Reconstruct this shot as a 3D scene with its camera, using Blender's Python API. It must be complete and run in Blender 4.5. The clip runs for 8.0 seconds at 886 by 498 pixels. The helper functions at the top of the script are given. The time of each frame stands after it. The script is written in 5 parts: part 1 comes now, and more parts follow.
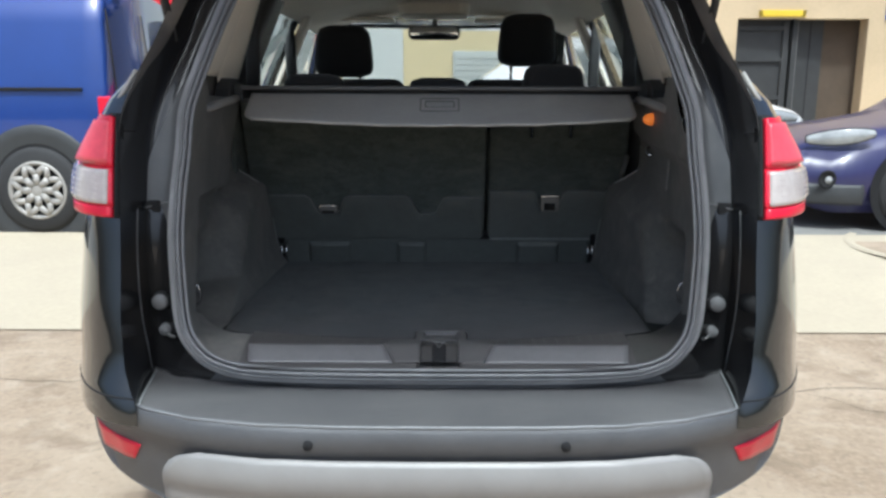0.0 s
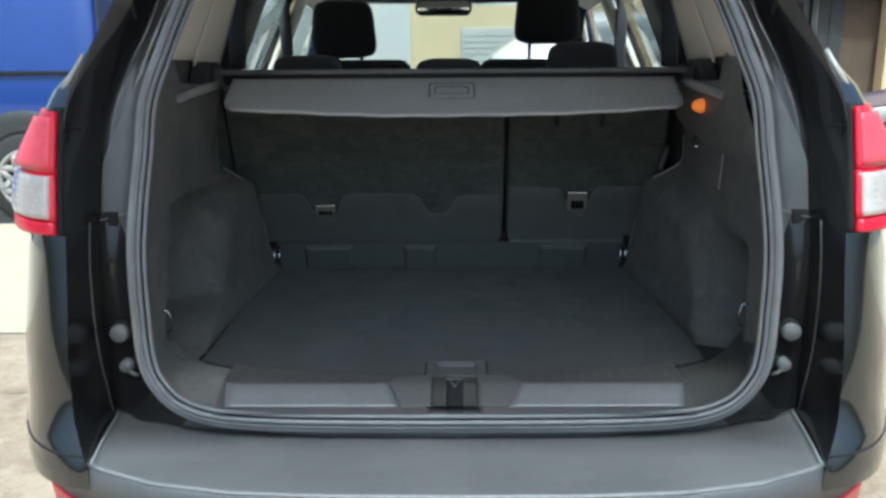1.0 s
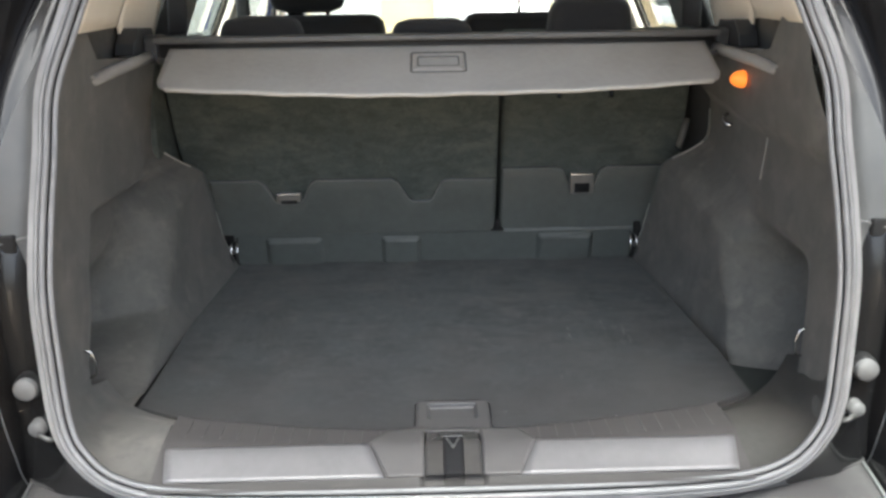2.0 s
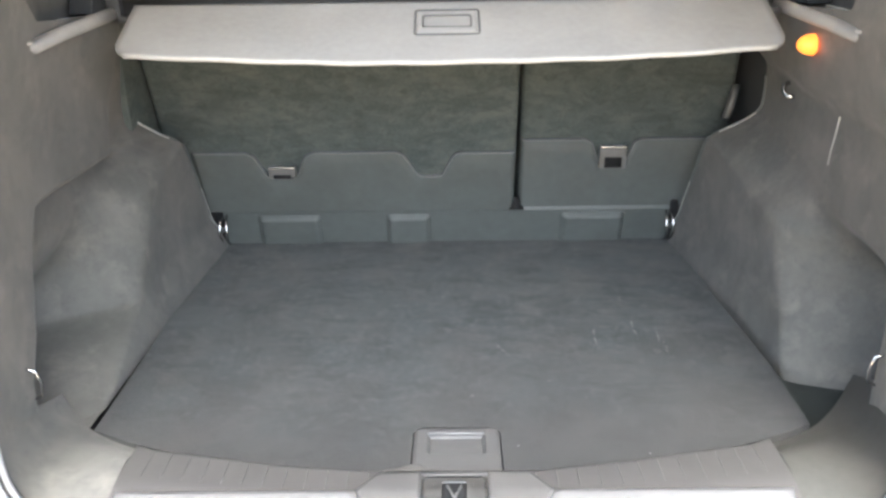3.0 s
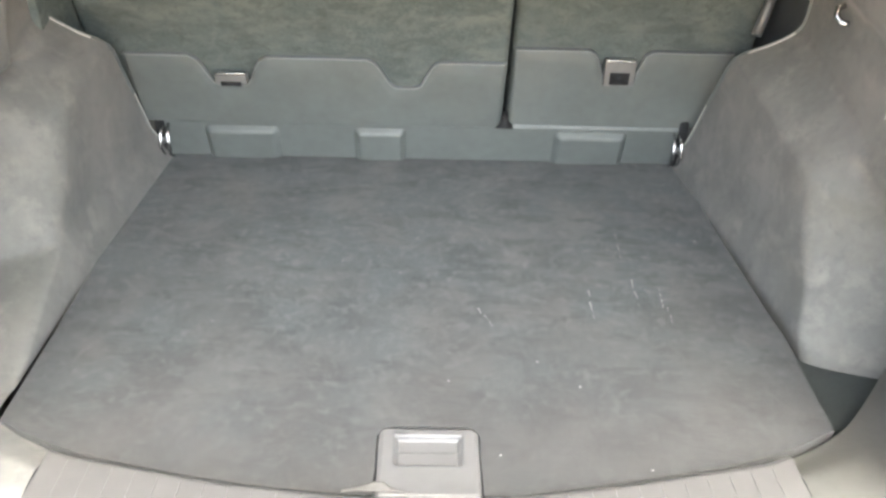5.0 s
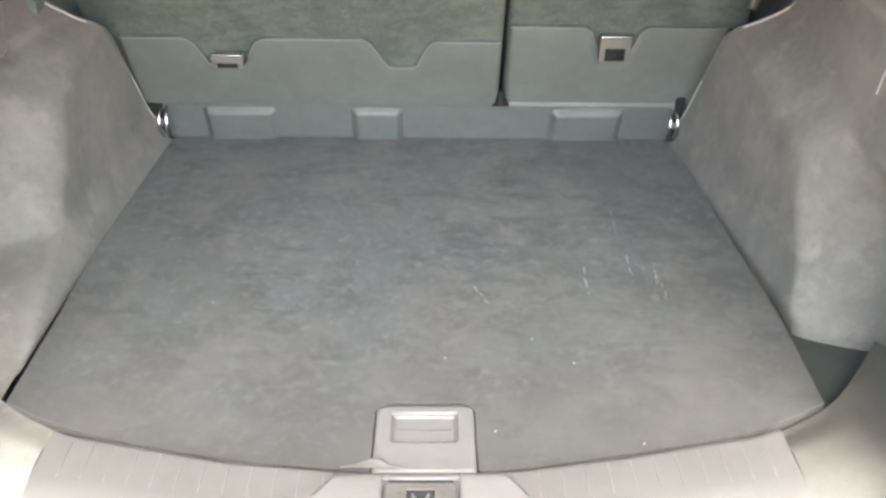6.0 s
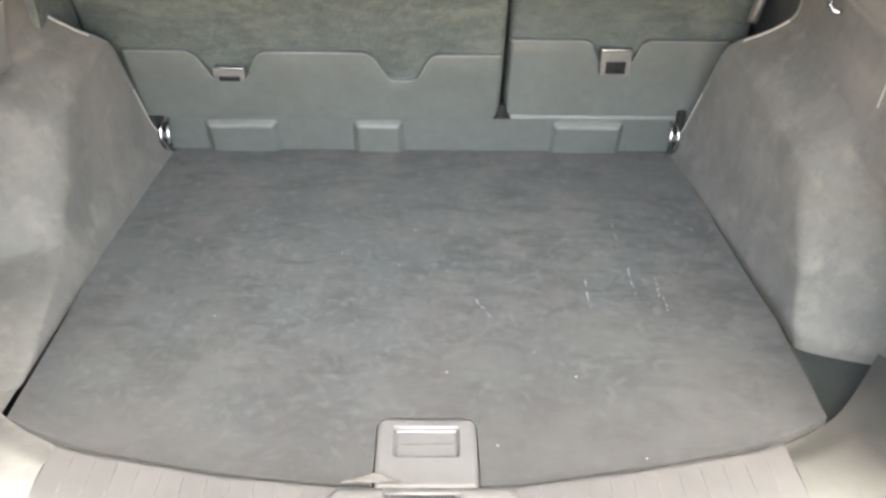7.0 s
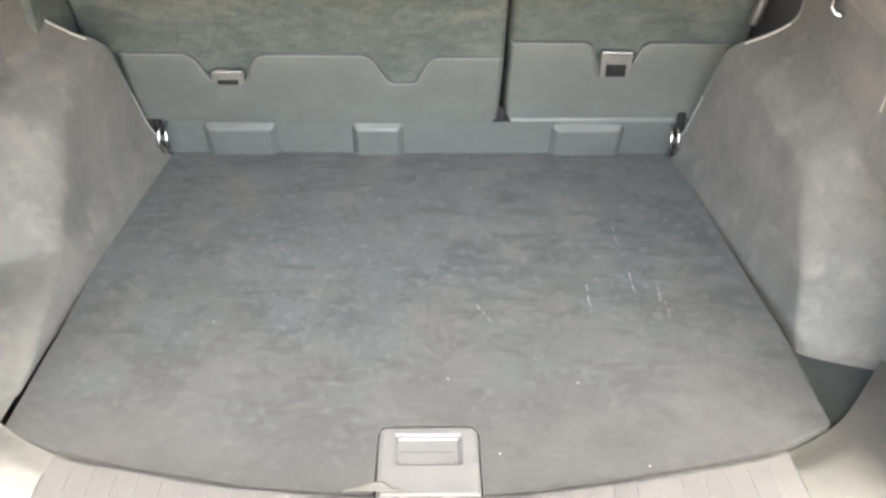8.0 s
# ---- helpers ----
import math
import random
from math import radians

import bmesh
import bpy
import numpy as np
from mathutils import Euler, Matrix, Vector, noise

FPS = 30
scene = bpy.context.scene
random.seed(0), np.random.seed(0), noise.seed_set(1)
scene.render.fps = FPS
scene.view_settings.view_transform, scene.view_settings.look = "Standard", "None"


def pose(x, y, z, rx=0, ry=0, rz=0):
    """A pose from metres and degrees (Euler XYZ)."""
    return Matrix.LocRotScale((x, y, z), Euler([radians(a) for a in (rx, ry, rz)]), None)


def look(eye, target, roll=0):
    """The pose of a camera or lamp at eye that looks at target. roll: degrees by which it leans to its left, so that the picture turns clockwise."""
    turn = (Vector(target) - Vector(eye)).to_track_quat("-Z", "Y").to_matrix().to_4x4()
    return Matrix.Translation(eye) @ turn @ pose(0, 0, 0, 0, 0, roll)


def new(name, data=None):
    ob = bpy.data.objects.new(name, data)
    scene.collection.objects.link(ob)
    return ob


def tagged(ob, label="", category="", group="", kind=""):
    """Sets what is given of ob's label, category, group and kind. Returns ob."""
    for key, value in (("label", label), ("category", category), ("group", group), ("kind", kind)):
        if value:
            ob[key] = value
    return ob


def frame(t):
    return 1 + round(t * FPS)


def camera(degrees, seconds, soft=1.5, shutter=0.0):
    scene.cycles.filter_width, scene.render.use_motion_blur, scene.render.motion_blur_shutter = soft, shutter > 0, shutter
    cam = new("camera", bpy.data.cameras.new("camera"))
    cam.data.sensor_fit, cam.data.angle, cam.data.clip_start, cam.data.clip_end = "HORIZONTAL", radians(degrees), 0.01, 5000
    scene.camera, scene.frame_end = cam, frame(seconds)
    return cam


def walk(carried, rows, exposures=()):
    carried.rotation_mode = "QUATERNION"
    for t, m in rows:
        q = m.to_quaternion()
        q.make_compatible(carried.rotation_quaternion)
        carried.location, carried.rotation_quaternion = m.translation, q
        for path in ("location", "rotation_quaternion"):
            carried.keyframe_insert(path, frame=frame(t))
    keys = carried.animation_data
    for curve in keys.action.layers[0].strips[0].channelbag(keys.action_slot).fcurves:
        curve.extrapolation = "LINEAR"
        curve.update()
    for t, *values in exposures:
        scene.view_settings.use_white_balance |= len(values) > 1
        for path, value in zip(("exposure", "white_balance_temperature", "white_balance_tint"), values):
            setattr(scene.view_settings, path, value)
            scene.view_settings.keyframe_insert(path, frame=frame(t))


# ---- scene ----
cam = camera(57.9, 8.0, 2.8, 0.3)
PATH = [
    (0, (0.014, -0.064, 1.278), (0.009, 1.894, 0.873), 0.2),
    (0.5, (-0.007, 0.037, 1.281), (-0.014, 1.994, 0.866), 0.4),
    (1, (0.002, 0.247, 1.288), (-0.026, 2.194, 0.831), -0.4),
    (1.5, (-0.013, 0.413, 1.299), (-0.006, 2.347, 0.79), -0.5),
    (1.6, (-0.021, 0.446, 1.299), (0.003, 2.381, 0.795), -0.8),
    (1.7, (-0.033, 0.481, 1.31), (0.011, 2.411, 0.787), -0.9),
    (2.8, (0.0, 0.767, 1.348), (-0.014, 2.638, 0.642), -0.8),
    (3, (0.003, 0.804, 1.349), (-0.021, 2.666, 0.622), -0.9),
    (3.5, (-0.035, 0.908, 1.358), (-0.032, 2.732, 0.538), -1.3),
    (4, (-0.058, 0.996, 1.356), (-0.026, 2.772, 0.436), -1.1),
    (4.5, (-0.018, 1.04, 1.381), (0.03, 2.776, 0.389), 1.3),
    (5, (-0.002, 1.059, 1.4), (0.041, 2.754, 0.34), 1.8),
    (5.2, (0.0, 1.059, 1.407), (0.041, 2.733, 0.314), 1.5),
    (6.3, (0.014, 1.048, 1.4145), (0.043, 2.712, 0.297), 0.8),
    (6.5, (0.014, 1.047, 1.415), (0.043, 2.712, 0.308), 0.8),
    (7, (0.01, 1.054, 1.418), (0.039, 2.728, 0.324), 0.8),
    (7.5, (0.007, 1.064, 1.421), (0.035, 2.737, 0.326), 0.8),
    (8, (0.005, 1.065, 1.423), (0.041, 2.737, 0.325), 0.8),
]
EXPO = [(0, 0.42, 5300, 0), (0.5, 0.40, 5200, -2), (1.0, 0.62, 5100, -7), (1.3, 0.62, 5700, -2), (1.5, 0.92, 5750, -1), (1.7, 1.35, 5900, 0), (2.8, 3.0, 5880, 0), (3.5, 3.4, 6000, 0), (4.3, 3.84, 6150, -1), (5.2, 4.0, 6250, 0), (6.3, 3.97, 6350, 1), (7.2, 4.03, 6350, 1), (8, 4.15, 6350, 1)]
walk(cam, [(t, look(eye, target, roll)) for t, eye, target, roll in PATH], EXPO)

# ---- light: bright hazy daylight ----
SUN_UP, SUN_ROUND = 66, 172
world = bpy.data.worlds.new("sky")
scene.world = world
world.use_nodes = True
wn = world.node_tree
sky = wn.nodes.new("ShaderNodeTexSky")
sky.sky_type, sky.sun_disc = "NISHITA", False
sky.sun_elevation, sky.sun_rotation, sky.dust_density = radians(SUN_UP), radians(SUN_ROUND), 8.0
sky.air_density, sky.ozone_density = 0.6, 0.6
wn.links.new(sky.outputs[0], wn.nodes["Background"].inputs[0])
wn.nodes["Background"].inputs[1].default_value = 0.15
sun = new("sun", bpy.data.lights.new("sun", "SUN"))
sun.data.energy, sun.data.angle, sun.data.color = 3.0, radians(4), (1.0, 0.93, 0.82)
sun.matrix_world = look((0, 0, 0), (-math.sin(radians(SUN_ROUND)) * math.cos(radians(SUN_UP)), -math.cos(radians(SUN_ROUND)) * math.cos(radians(SUN_UP)), -math.sin(radians(SUN_UP))))
sun.location = (0, 0, 12)


# ---- materials ----
def mat(name, colour, rough=0.6, metal=0.0, vary=0.25, scale=40.0, bump=0.0, bump_scale=400.0, coat=0.0, stain=0.0, stain_scale=5.0, spec=0.5, sheen=0.0, tint=None, rand=0.0):
    """A surface with grain and stains at two scales, fine relief and gloss that varies with them."""
    m = bpy.data.materials.new(name)
    m.use_nodes = True
    n, l = m.node_tree.nodes, m.node_tree.links
    b = n["Principled BSDF"]
    b.inputs["Roughness"].default_value, b.inputs["Metallic"].default_value = rough, metal
    b.inputs["Coat Weight"].default_value, b.inputs["Coat Roughness"].default_value = coat, 0.04
    b.inputs["Specular IOR Level"].default_value = spec
    if sheen:
        b.inputs["Sheen Weight"].default_value, b.inputs["Sheen Roughness"].default_value = sheen, 0.5
    co = n.new("ShaderNodeTexCoord")
    g = n.new("ShaderNodeTexNoise")
    g.inputs["Scale"].default_value, g.inputs["Detail"].default_value = scale, 5
    l.new(co.outputs["Object"], g.inputs["Vector"])
    mixa = n.new("ShaderNodeMixRGB")
    mixa.inputs[1].default_value = (*[c * (1 - vary) for c in colour], 1)
    mixa.inputs[2].default_value = (*[min(1, c * (1 + vary)) for c in colour], 1)
    l.new(g.outputs["Fac"], mixa.inputs[0])
    out = mixa.outputs[0]
    if stain:
        w = n.new("ShaderNodeTexNoise")
        w.inputs["Scale"].default_value, w.inputs["Detail"].default_value, w.inputs["Distortion"].default_value = stain_scale, 6, 0.8
        l.new(co.outputs["Object"], w.inputs["Vector"])
        r = n.new("ShaderNodeValToRGB")
        r.color_ramp.elements[0].position, r.color_ramp.elements[1].position = 0.38, 0.66
        l.new(w.outputs["Fac"], r.inputs[0])
        mx = n.new("ShaderNodeMixRGB")
        mx.blend_type = "MIX"
        tc = tint or [min(1, c * (1 + 2.2 * stain)) for c in colour]
        mx.inputs[2].default_value = (*tc, 1)
        sc = n.new("ShaderNodeMath")
        sc.operation = "MULTIPLY"
        sc.inputs[1].default_value = min(1, stain)
        l.new(r.outputs[0], sc.inputs[0])
        l.new(sc.outputs[0], mx.inputs[0])
        l.new(out, mx.inputs[1])
        out = mx.outputs[0]
    if rand:
        oi = n.new("ShaderNodeObjectInfo")
        hv = n.new("ShaderNodeHueSaturation")
        mr = n.new("ShaderNodeMapRange")
        mr.inputs[3].default_value, mr.inputs[4].default_value = 1 - rand, 1 + rand
        l.new(oi.outputs["Random"], mr.inputs[0])
        l.new(mr.outputs[0], hv.inputs["Value"])
        l.new(out, hv.inputs["Color"])
        out = hv.outputs[0]
    l.new(out, b.inputs["Base Color"])
    if bump:
        f = n.new("ShaderNodeTexNoise")
        f.inputs["Scale"].default_value, f.inputs["Detail"].default_value = bump_scale, 3
        l.new(co.outputs["Object"], f.inputs["Vector"])
        bp = n.new("ShaderNodeBump")
        bp.inputs["Strength"].default_value, bp.inputs["Distance"].default_value = bump, 0.002
        l.new(f.outputs["Fac"], bp.inputs["Height"])
        l.new(bp.outputs[0], b.inputs["Normal"])
    return m


def glass(name, colour, rough=0.02):
    m = bpy.data.materials.new(name)
    m.use_nodes = True
    b = m.node_tree.nodes["Principled BSDF"]
    b.inputs["Base Color"].default_value = (*colour, 1)
    b.inputs["Roughness"].default_value, b.inputs["Transmission Weight"].default_value, b.inputs["IOR"].default_value = rough, 1.0, 1.45
    return m


def glow(name, colour, strength):
    m = bpy.data.materials.new(name)
    m.use_nodes = True
    b = m.node_tree.nodes["Principled BSDF"]
    b.inputs["Base Color"].default_value = (*colour, 1)
    b.inputs["Emission Color"].default_value, b.inputs["Emission Strength"].default_value = (*colour, 1), strength
    return m


def layered(m, layers):
    """Lays patches over a material: stretch, scale, from, to, amount, colour and, if given, how far they swirl."""
    n, l = m.node_tree.nodes, m.node_tree.links
    b = n["Principled BSDF"]
    out = b.inputs["Base Color"].links[0].from_socket
    co = n.new("ShaderNodeTexCoord")
    for stretch, scale, lo, hi, amount, colour, *warp in layers:
        mp = n.new("ShaderNodeMapping")
        mp.inputs["Scale"].default_value = stretch
        mp.inputs["Location"].default_value = (scale * 0.13, scale * 0.07, 0)
        l.new(co.outputs["Object"], mp.inputs["Vector"])
        w = n.new("ShaderNodeTexNoise")
        w.inputs["Scale"].default_value, w.inputs["Detail"].default_value, w.inputs["Roughness"].default_value, w.inputs["Distortion"].default_value = scale, 9, 0.62, warp[0] if warp else 0.4
        l.new(mp.outputs[0], w.inputs["Vector"])
        r = n.new("ShaderNodeMapRange")
        r.inputs[1].default_value, r.inputs[2].default_value, r.inputs[4].default_value = lo, hi, amount
        l.new(w.outputs["Fac"], r.inputs[0])
        mx = n.new("ShaderNodeMixRGB")
        mx.inputs[2].default_value = (*colour, 1)
        l.new(r.outputs[0], mx.inputs[0])
        l.new(out, mx.inputs[1])
        out = mx.outputs[0]
    l.new(out, b.inputs["Base Color"])
    return m


CARPETBASE = (0.047, 0.0545, 0.0565)
CARPET = layered(mat("loop_carpet", CARPETBASE, 0.95, vary=0.42, scale=420, bump=0.6, bump_scale=900, spec=0.15, sheen=0.12), [
    ((1.0, 1.0, 1.0), 3.6, 0.44, 0.62, 0.55, (0.064, 0.0665, 0.065), 0.8),
    ((1.0, 1.1, 1.0), 8, 0.46, 0.64, 0.60, (0.076, 0.076, 0.074), 0.3),
    ((0.9, 1.0, 1.0), 5, 0.54, 0.68, 0.40, (0.068, 0.063, 0.060), 0.6),
    ((1.0, 0.8, 1.0), 10, 0.50, 0.66, 0.66, [c * 0.60 for c in CARPETBASE], 0.25),
    ((0.55, 1.2, 1.0), 22, 0.50, 0.63, 0.62, [c * 0.58 for c in CARPETBASE], 0.5),
    ((1.0, 1.0, 1.0), 60, 0.52, 0.66, 0.55, (0.092, 0.095, 0.093), 0.6)])
def edge_tone(m, y0, y1, colour, amount):
    """Turns the carpet's colour darker and warmer along its loading edge, patchy where it thins out."""
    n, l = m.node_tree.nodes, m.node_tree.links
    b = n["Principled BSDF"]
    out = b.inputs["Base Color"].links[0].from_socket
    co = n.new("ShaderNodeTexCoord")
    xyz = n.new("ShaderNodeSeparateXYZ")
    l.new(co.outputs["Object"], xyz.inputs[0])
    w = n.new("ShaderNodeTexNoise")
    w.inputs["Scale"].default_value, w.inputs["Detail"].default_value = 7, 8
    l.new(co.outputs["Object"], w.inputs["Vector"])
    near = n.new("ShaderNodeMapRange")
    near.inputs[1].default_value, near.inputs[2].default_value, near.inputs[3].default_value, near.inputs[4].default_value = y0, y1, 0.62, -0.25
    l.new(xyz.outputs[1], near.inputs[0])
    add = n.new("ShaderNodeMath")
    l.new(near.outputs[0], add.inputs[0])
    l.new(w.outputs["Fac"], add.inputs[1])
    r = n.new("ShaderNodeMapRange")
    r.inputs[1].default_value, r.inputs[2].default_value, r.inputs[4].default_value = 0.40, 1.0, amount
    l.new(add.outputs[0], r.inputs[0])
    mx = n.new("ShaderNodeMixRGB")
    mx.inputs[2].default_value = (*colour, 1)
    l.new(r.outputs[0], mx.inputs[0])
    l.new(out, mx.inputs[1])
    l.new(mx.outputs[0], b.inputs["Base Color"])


edge_tone(CARPET, -0.44, 0.10, (0.041, 0.038, 0.036), 0.66)
# Carpet darkened in its colour for the shade in the right side pocket.
POCKETSHADE = mat("shade_darkened_pocket_carpet", (0.036, 0.041, 0.040), 0.95, vary=0.3, scale=300, bump=0.5, bump_scale=900, stain=0.3, stain_scale=9, spec=0.15)
LINING = layered(mat("felt_lining", (0.097, 0.097, 0.089), 0.60, vary=0.22, scale=90, bump=0.25, bump_scale=700, stain=0.6, stain_scale=6, spec=0.33, sheen=0.1, tint=(0.152, 0.145, 0.132)), [
    ((1.0, 1.0, 0.7), 5, 0.50, 0.64, 0.40, (0.168, 0.156, 0.142), 0.8),
    ((1.0, 1.0, 0.7), 12, 0.47, 0.68, 0.55, (0.066, 0.068, 0.063), 0.2),
    ((1.0, 1.0, 1.0), 20, 0.52, 0.70, 0.55, (0.190, 0.175, 0.158), 0.2),
    ((1.0, 1.0, 1.0), 60, 0.56, 0.70, 0.45, (0.072, 0.073, 0.069), 0.6)])
SEATCARPET = layered(mat("seat_back_carpet", (0.084, 0.099, 0.094), 0.95, vary=0.38, scale=200, bump=0.5, bump_scale=900, stain=0.4, stain_scale=9, spec=0.15, tint=(0.118, 0.130, 0.120)), [
    ((0.6, 1.0, 1.3), 9, 0.50, 0.66, 0.50, (0.150, 0.162, 0.147), 1.2),
    ((0.8, 1.0, 1.2), 30, 0.48, 0.64, 0.42, (0.140, 0.152, 0.140), 1.0),
    ((0.5, 1.0, 1.6), 14, 0.50, 0.64, 0.50, (0.058, 0.067, 0.064), 1.2),
    ((0.8, 1.0, 1.2), 55, 0.52, 0.66, 0.45, (0.056, 0.062, 0.058), 0.8)])
PLASTIC = mat("grained_black_plastic", (0.035, 0.037, 0.039), 0.55, vary=0.15, scale=60, bump=0.25, bump_scale=900, stain=0.25, stain_scale=11)
FOOT = mat("grained_charcoal_plastic", (0.098, 0.107, 0.101), 0.45, vary=0.15, scale=60, bump=0.25, bump_scale=900, stain=0.25, stain_scale=11)
TRIMGREY = mat("grained_grey_plastic", (0.15, 0.155, 0.155), 0.4, vary=0.12, scale=60, bump=0.25, bump_scale=700, stain=0.3, stain_scale=9)
SILL = mat("worn_sill_plastic", (0.071, 0.067, 0.065), 0.55, vary=0.12, scale=50, bump=0.2, bump_scale=500, stain=0.35, stain_scale=14, tint=(0.090, 0.085, 0.082))
# Darker copy of the lining felt, with the right corner's shade in its colour.
CORNERSHADE = mat("shade_darkened_felt_lining", (0.054, 0.053, 0.048), 0.6, vary=0.25, scale=90, bump=0.25, bump_scale=700, stain=0.5, stain_scale=7, tint=(0.082, 0.078, 0.071))
# Brown-grey colour that stands in for reflections on the black upper jamb.
JAMBGLEAM = mat("upper_jamb_painted_reflection", (0.085, 0.079, 0.072), 0.30, vary=0.4, scale=9, coat=0.6, stain=0.7, stain_scale=5, tint=(0.235, 0.212, 0.185))
HANDLE = mat("pale_handle_plastic", (0.090, 0.088, 0.087), 0.5, vary=0.12, scale=50, bump=0.2, bump_scale=500, stain=0.35, stain_scale=14, tint=(0.115, 0.110, 0.106))
RAMP = mat("brushed_sill_strip", (0.180, 0.175, 0.177), 0.42, metal=0.2, vary=0.1, scale=90, bump=0.1, stain=0.2, stain_scale=18)
BUMPER = mat("bumper_plastic", (0.070, 0.071, 0.075), 0.40, vary=0.15, scale=70, bump=0.35, bump_scale=1200, stain=0.3, stain_scale=5)
STEP = layered(mat("worn_loading_step_plastic", (0.088, 0.087, 0.089), 0.46, vary=0.18, scale=70, bump=0.35, bump_scale=1200, stain=0.4, stain_scale=4, tint=(0.14, 0.136, 0.134)), [
    ((0.4, 1.0, 1.0), 9, 0.5, 0.7, 0.4, (0.15, 0.145, 0.14))])
SILVER = mat("silver_diffuser_paint", (0.245, 0.236, 0.228), 0.48, metal=0.15, vary=0.06, scale=30, stain=0.2, stain_scale=7)
PAINT = mat("black_car_paint", (0.008, 0.009, 0.009), 0.16, vary=0.2, scale=12, coat=1.0, stain=0.15, stain_scale=4)
PAINT.node_tree.nodes["Principled BSDF"].inputs["Coat IOR"].default_value = 1.6
JAMB = mat("black_jamb_paint", (0.011, 0.011, 0.012), 0.24, vary=0.25, scale=15, coat=0.5, stain=0.25, stain_scale=6, tint=(0.022, 0.022, 0.021), spec=0.4)
# Satin grey; on the boot pillars its paleness stands in for glossy reflection.
COVERGREY = mat("pale_satin_grey_paint", (0.062, 0.064, 0.067), 0.42, vary=0.28, scale=12, coat=0.15, stain=0.5, stain_scale=7, tint=(0.118, 0.117, 0.115))
RUBBER = mat("rubber_seal", (0.15, 0.151, 0.155), 0.42, vary=0.2, scale=50, bump=0.1, stain=0.3, stain_scale=12)
FLANGE = mat("grey_flange", (0.25, 0.25, 0.255), 0.45, vary=0.2, scale=30, bump=0.1, stain=0.4, stain_scale=8)
BEIGE = mat("beige_cabin_trim", (0.80, 0.74, 0.64), 0.75, vary=0.06, scale=80, bump=0.15, bump_scale=900, stain=0.15, stain_scale=5)
FABRIC = mat("black_seat_fabric", (0.018, 0.019, 0.021), 0.85, vary=0.3, scale=250, bump=0.5, bump_scale=1200, sheen=0.1, stain=0.2)
SHADE = mat("grey_vinyl_shade", (0.30, 0.295, 0.28), 0.6, vary=0.12, scale=90, bump=0.2, bump_scale=700, stain=0.25, stain_scale=5)
HEM = mat("pale_vinyl_hem", (0.42, 0.41, 0.385), 0.6, vary=0.15, scale=90, bump=0.2, bump_scale=500)
COVERPULL = mat("moulded_grey_pull", (0.32, 0.312, 0.298), 0.5, vary=0.1, scale=60, bump=0.15, bump_scale=600)
# Dark grey for the shading lines drawn round the flap pull.
PULLSHADE = mat("pull_shade_grey", (0.10, 0.10, 0.098), 0.7, vary=0.2, scale=80)
LATCH = mat("glossy_grey_latch_plastic", (0.058, 0.056, 0.054), 0.25, vary=0.2, scale=40, coat=0.8, stain=0.3, stain_scale=30)
HOUSING = mat("pale_latch_surround_plastic", (0.090, 0.086, 0.084), 0.5, vary=0.12, scale=50, bump=0.2, bump_scale=500, stain=0.3, stain_scale=14, tint=(0.125, 0.119, 0.115))
SCUFF = mat("scuffed_fibre", (0.185, 0.185, 0.178), 0.9, vary=0.4, scale=300)
FLEECE = mat("pale_fleece", (0.34, 0.33, 0.32), 0.9, vary=0.15, scale=200, bump=0.4)
TORN = mat("torn_backing_fibre", (0.098, 0.094, 0.088), 0.9, vary=0.35, scale=150, bump=0.5, stain=0.5, stain_scale=40, tint=(0.128, 0.122, 0.114))
CHROME = mat("chrome", (0.62, 0.62, 0.62), 0.18, metal=1.0, vary=0.08, scale=40)
ZINC = mat("zinc_bracket", (0.15, 0.152, 0.15), 0.38, metal=0.5, vary=0.15, scale=60)
DARK = mat("dark_recess", (0.008, 0.008, 0.009), 0.9, vary=0.3, scale=30)
REDLENS = mat("red_lamp_lens", (0.60, 0.004, 0.030), 0.3, vary=0.12, scale=30, coat=0.12, stain=0.2, stain_scale=20)
CLEARLENS = mat("clear_lamp_lens", (0.46, 0.41, 0.385), 0.2, vary=0.2, scale=50, coat=0.5)
HEADLENS = mat("headlight_lens", (0.30, 0.31, 0.31), 0.15, vary=0.35, scale=14, coat=1.0)
REDFACET = mat("pale_red_inner_lens", (0.66, 0.07, 0.10), 0.3, vary=0.2, scale=60, coat=0.12)
TYRE = mat("tyre_rubber", (0.022, 0.022, 0.023), 0.8, vary=0.3, scale=60, bump=0.4, bump_scale=120, stain=0.3)
STOP = mat("dusty_grey_rubber", (0.145, 0.146, 0.148), 0.6, vary=0.2, scale=60, bump=0.2, bump_scale=300, stain=0.3, stain_scale=30)
STRIKER = mat("dull_zinc_striker", (0.13, 0.13, 0.125), 0.45, metal=0.4, vary=0.2, scale=60)
ALLOY = mat("silver_wheel_paint", (0.33, 0.315, 0.29), 0.5, metal=0.2, vary=0.1, scale=40, stain=0.3, stain_scale=15, tint=(0.35, 0.33, 0.30))
BLUE = mat("blue_van_paint", (0.014, 0.042, 0.205), 0.25, vary=0.12, scale=3, coat=1.0, stain=0.12, stain_scale=2)
NAVY = mat("navy_car_paint", (0.022, 0.022, 0.085), 0.32, vary=0.15, scale=3, coat=0.45)
WHITEPAINT = mat("white_car_paint", (0.5, 0.5, 0.5), 0.25, vary=0.04, scale=3, coat=1.0)
REDPAINT = mat("red_sign_paint", (0.6, 0.02, 0.03), 0.4, vary=0.1, scale=4)
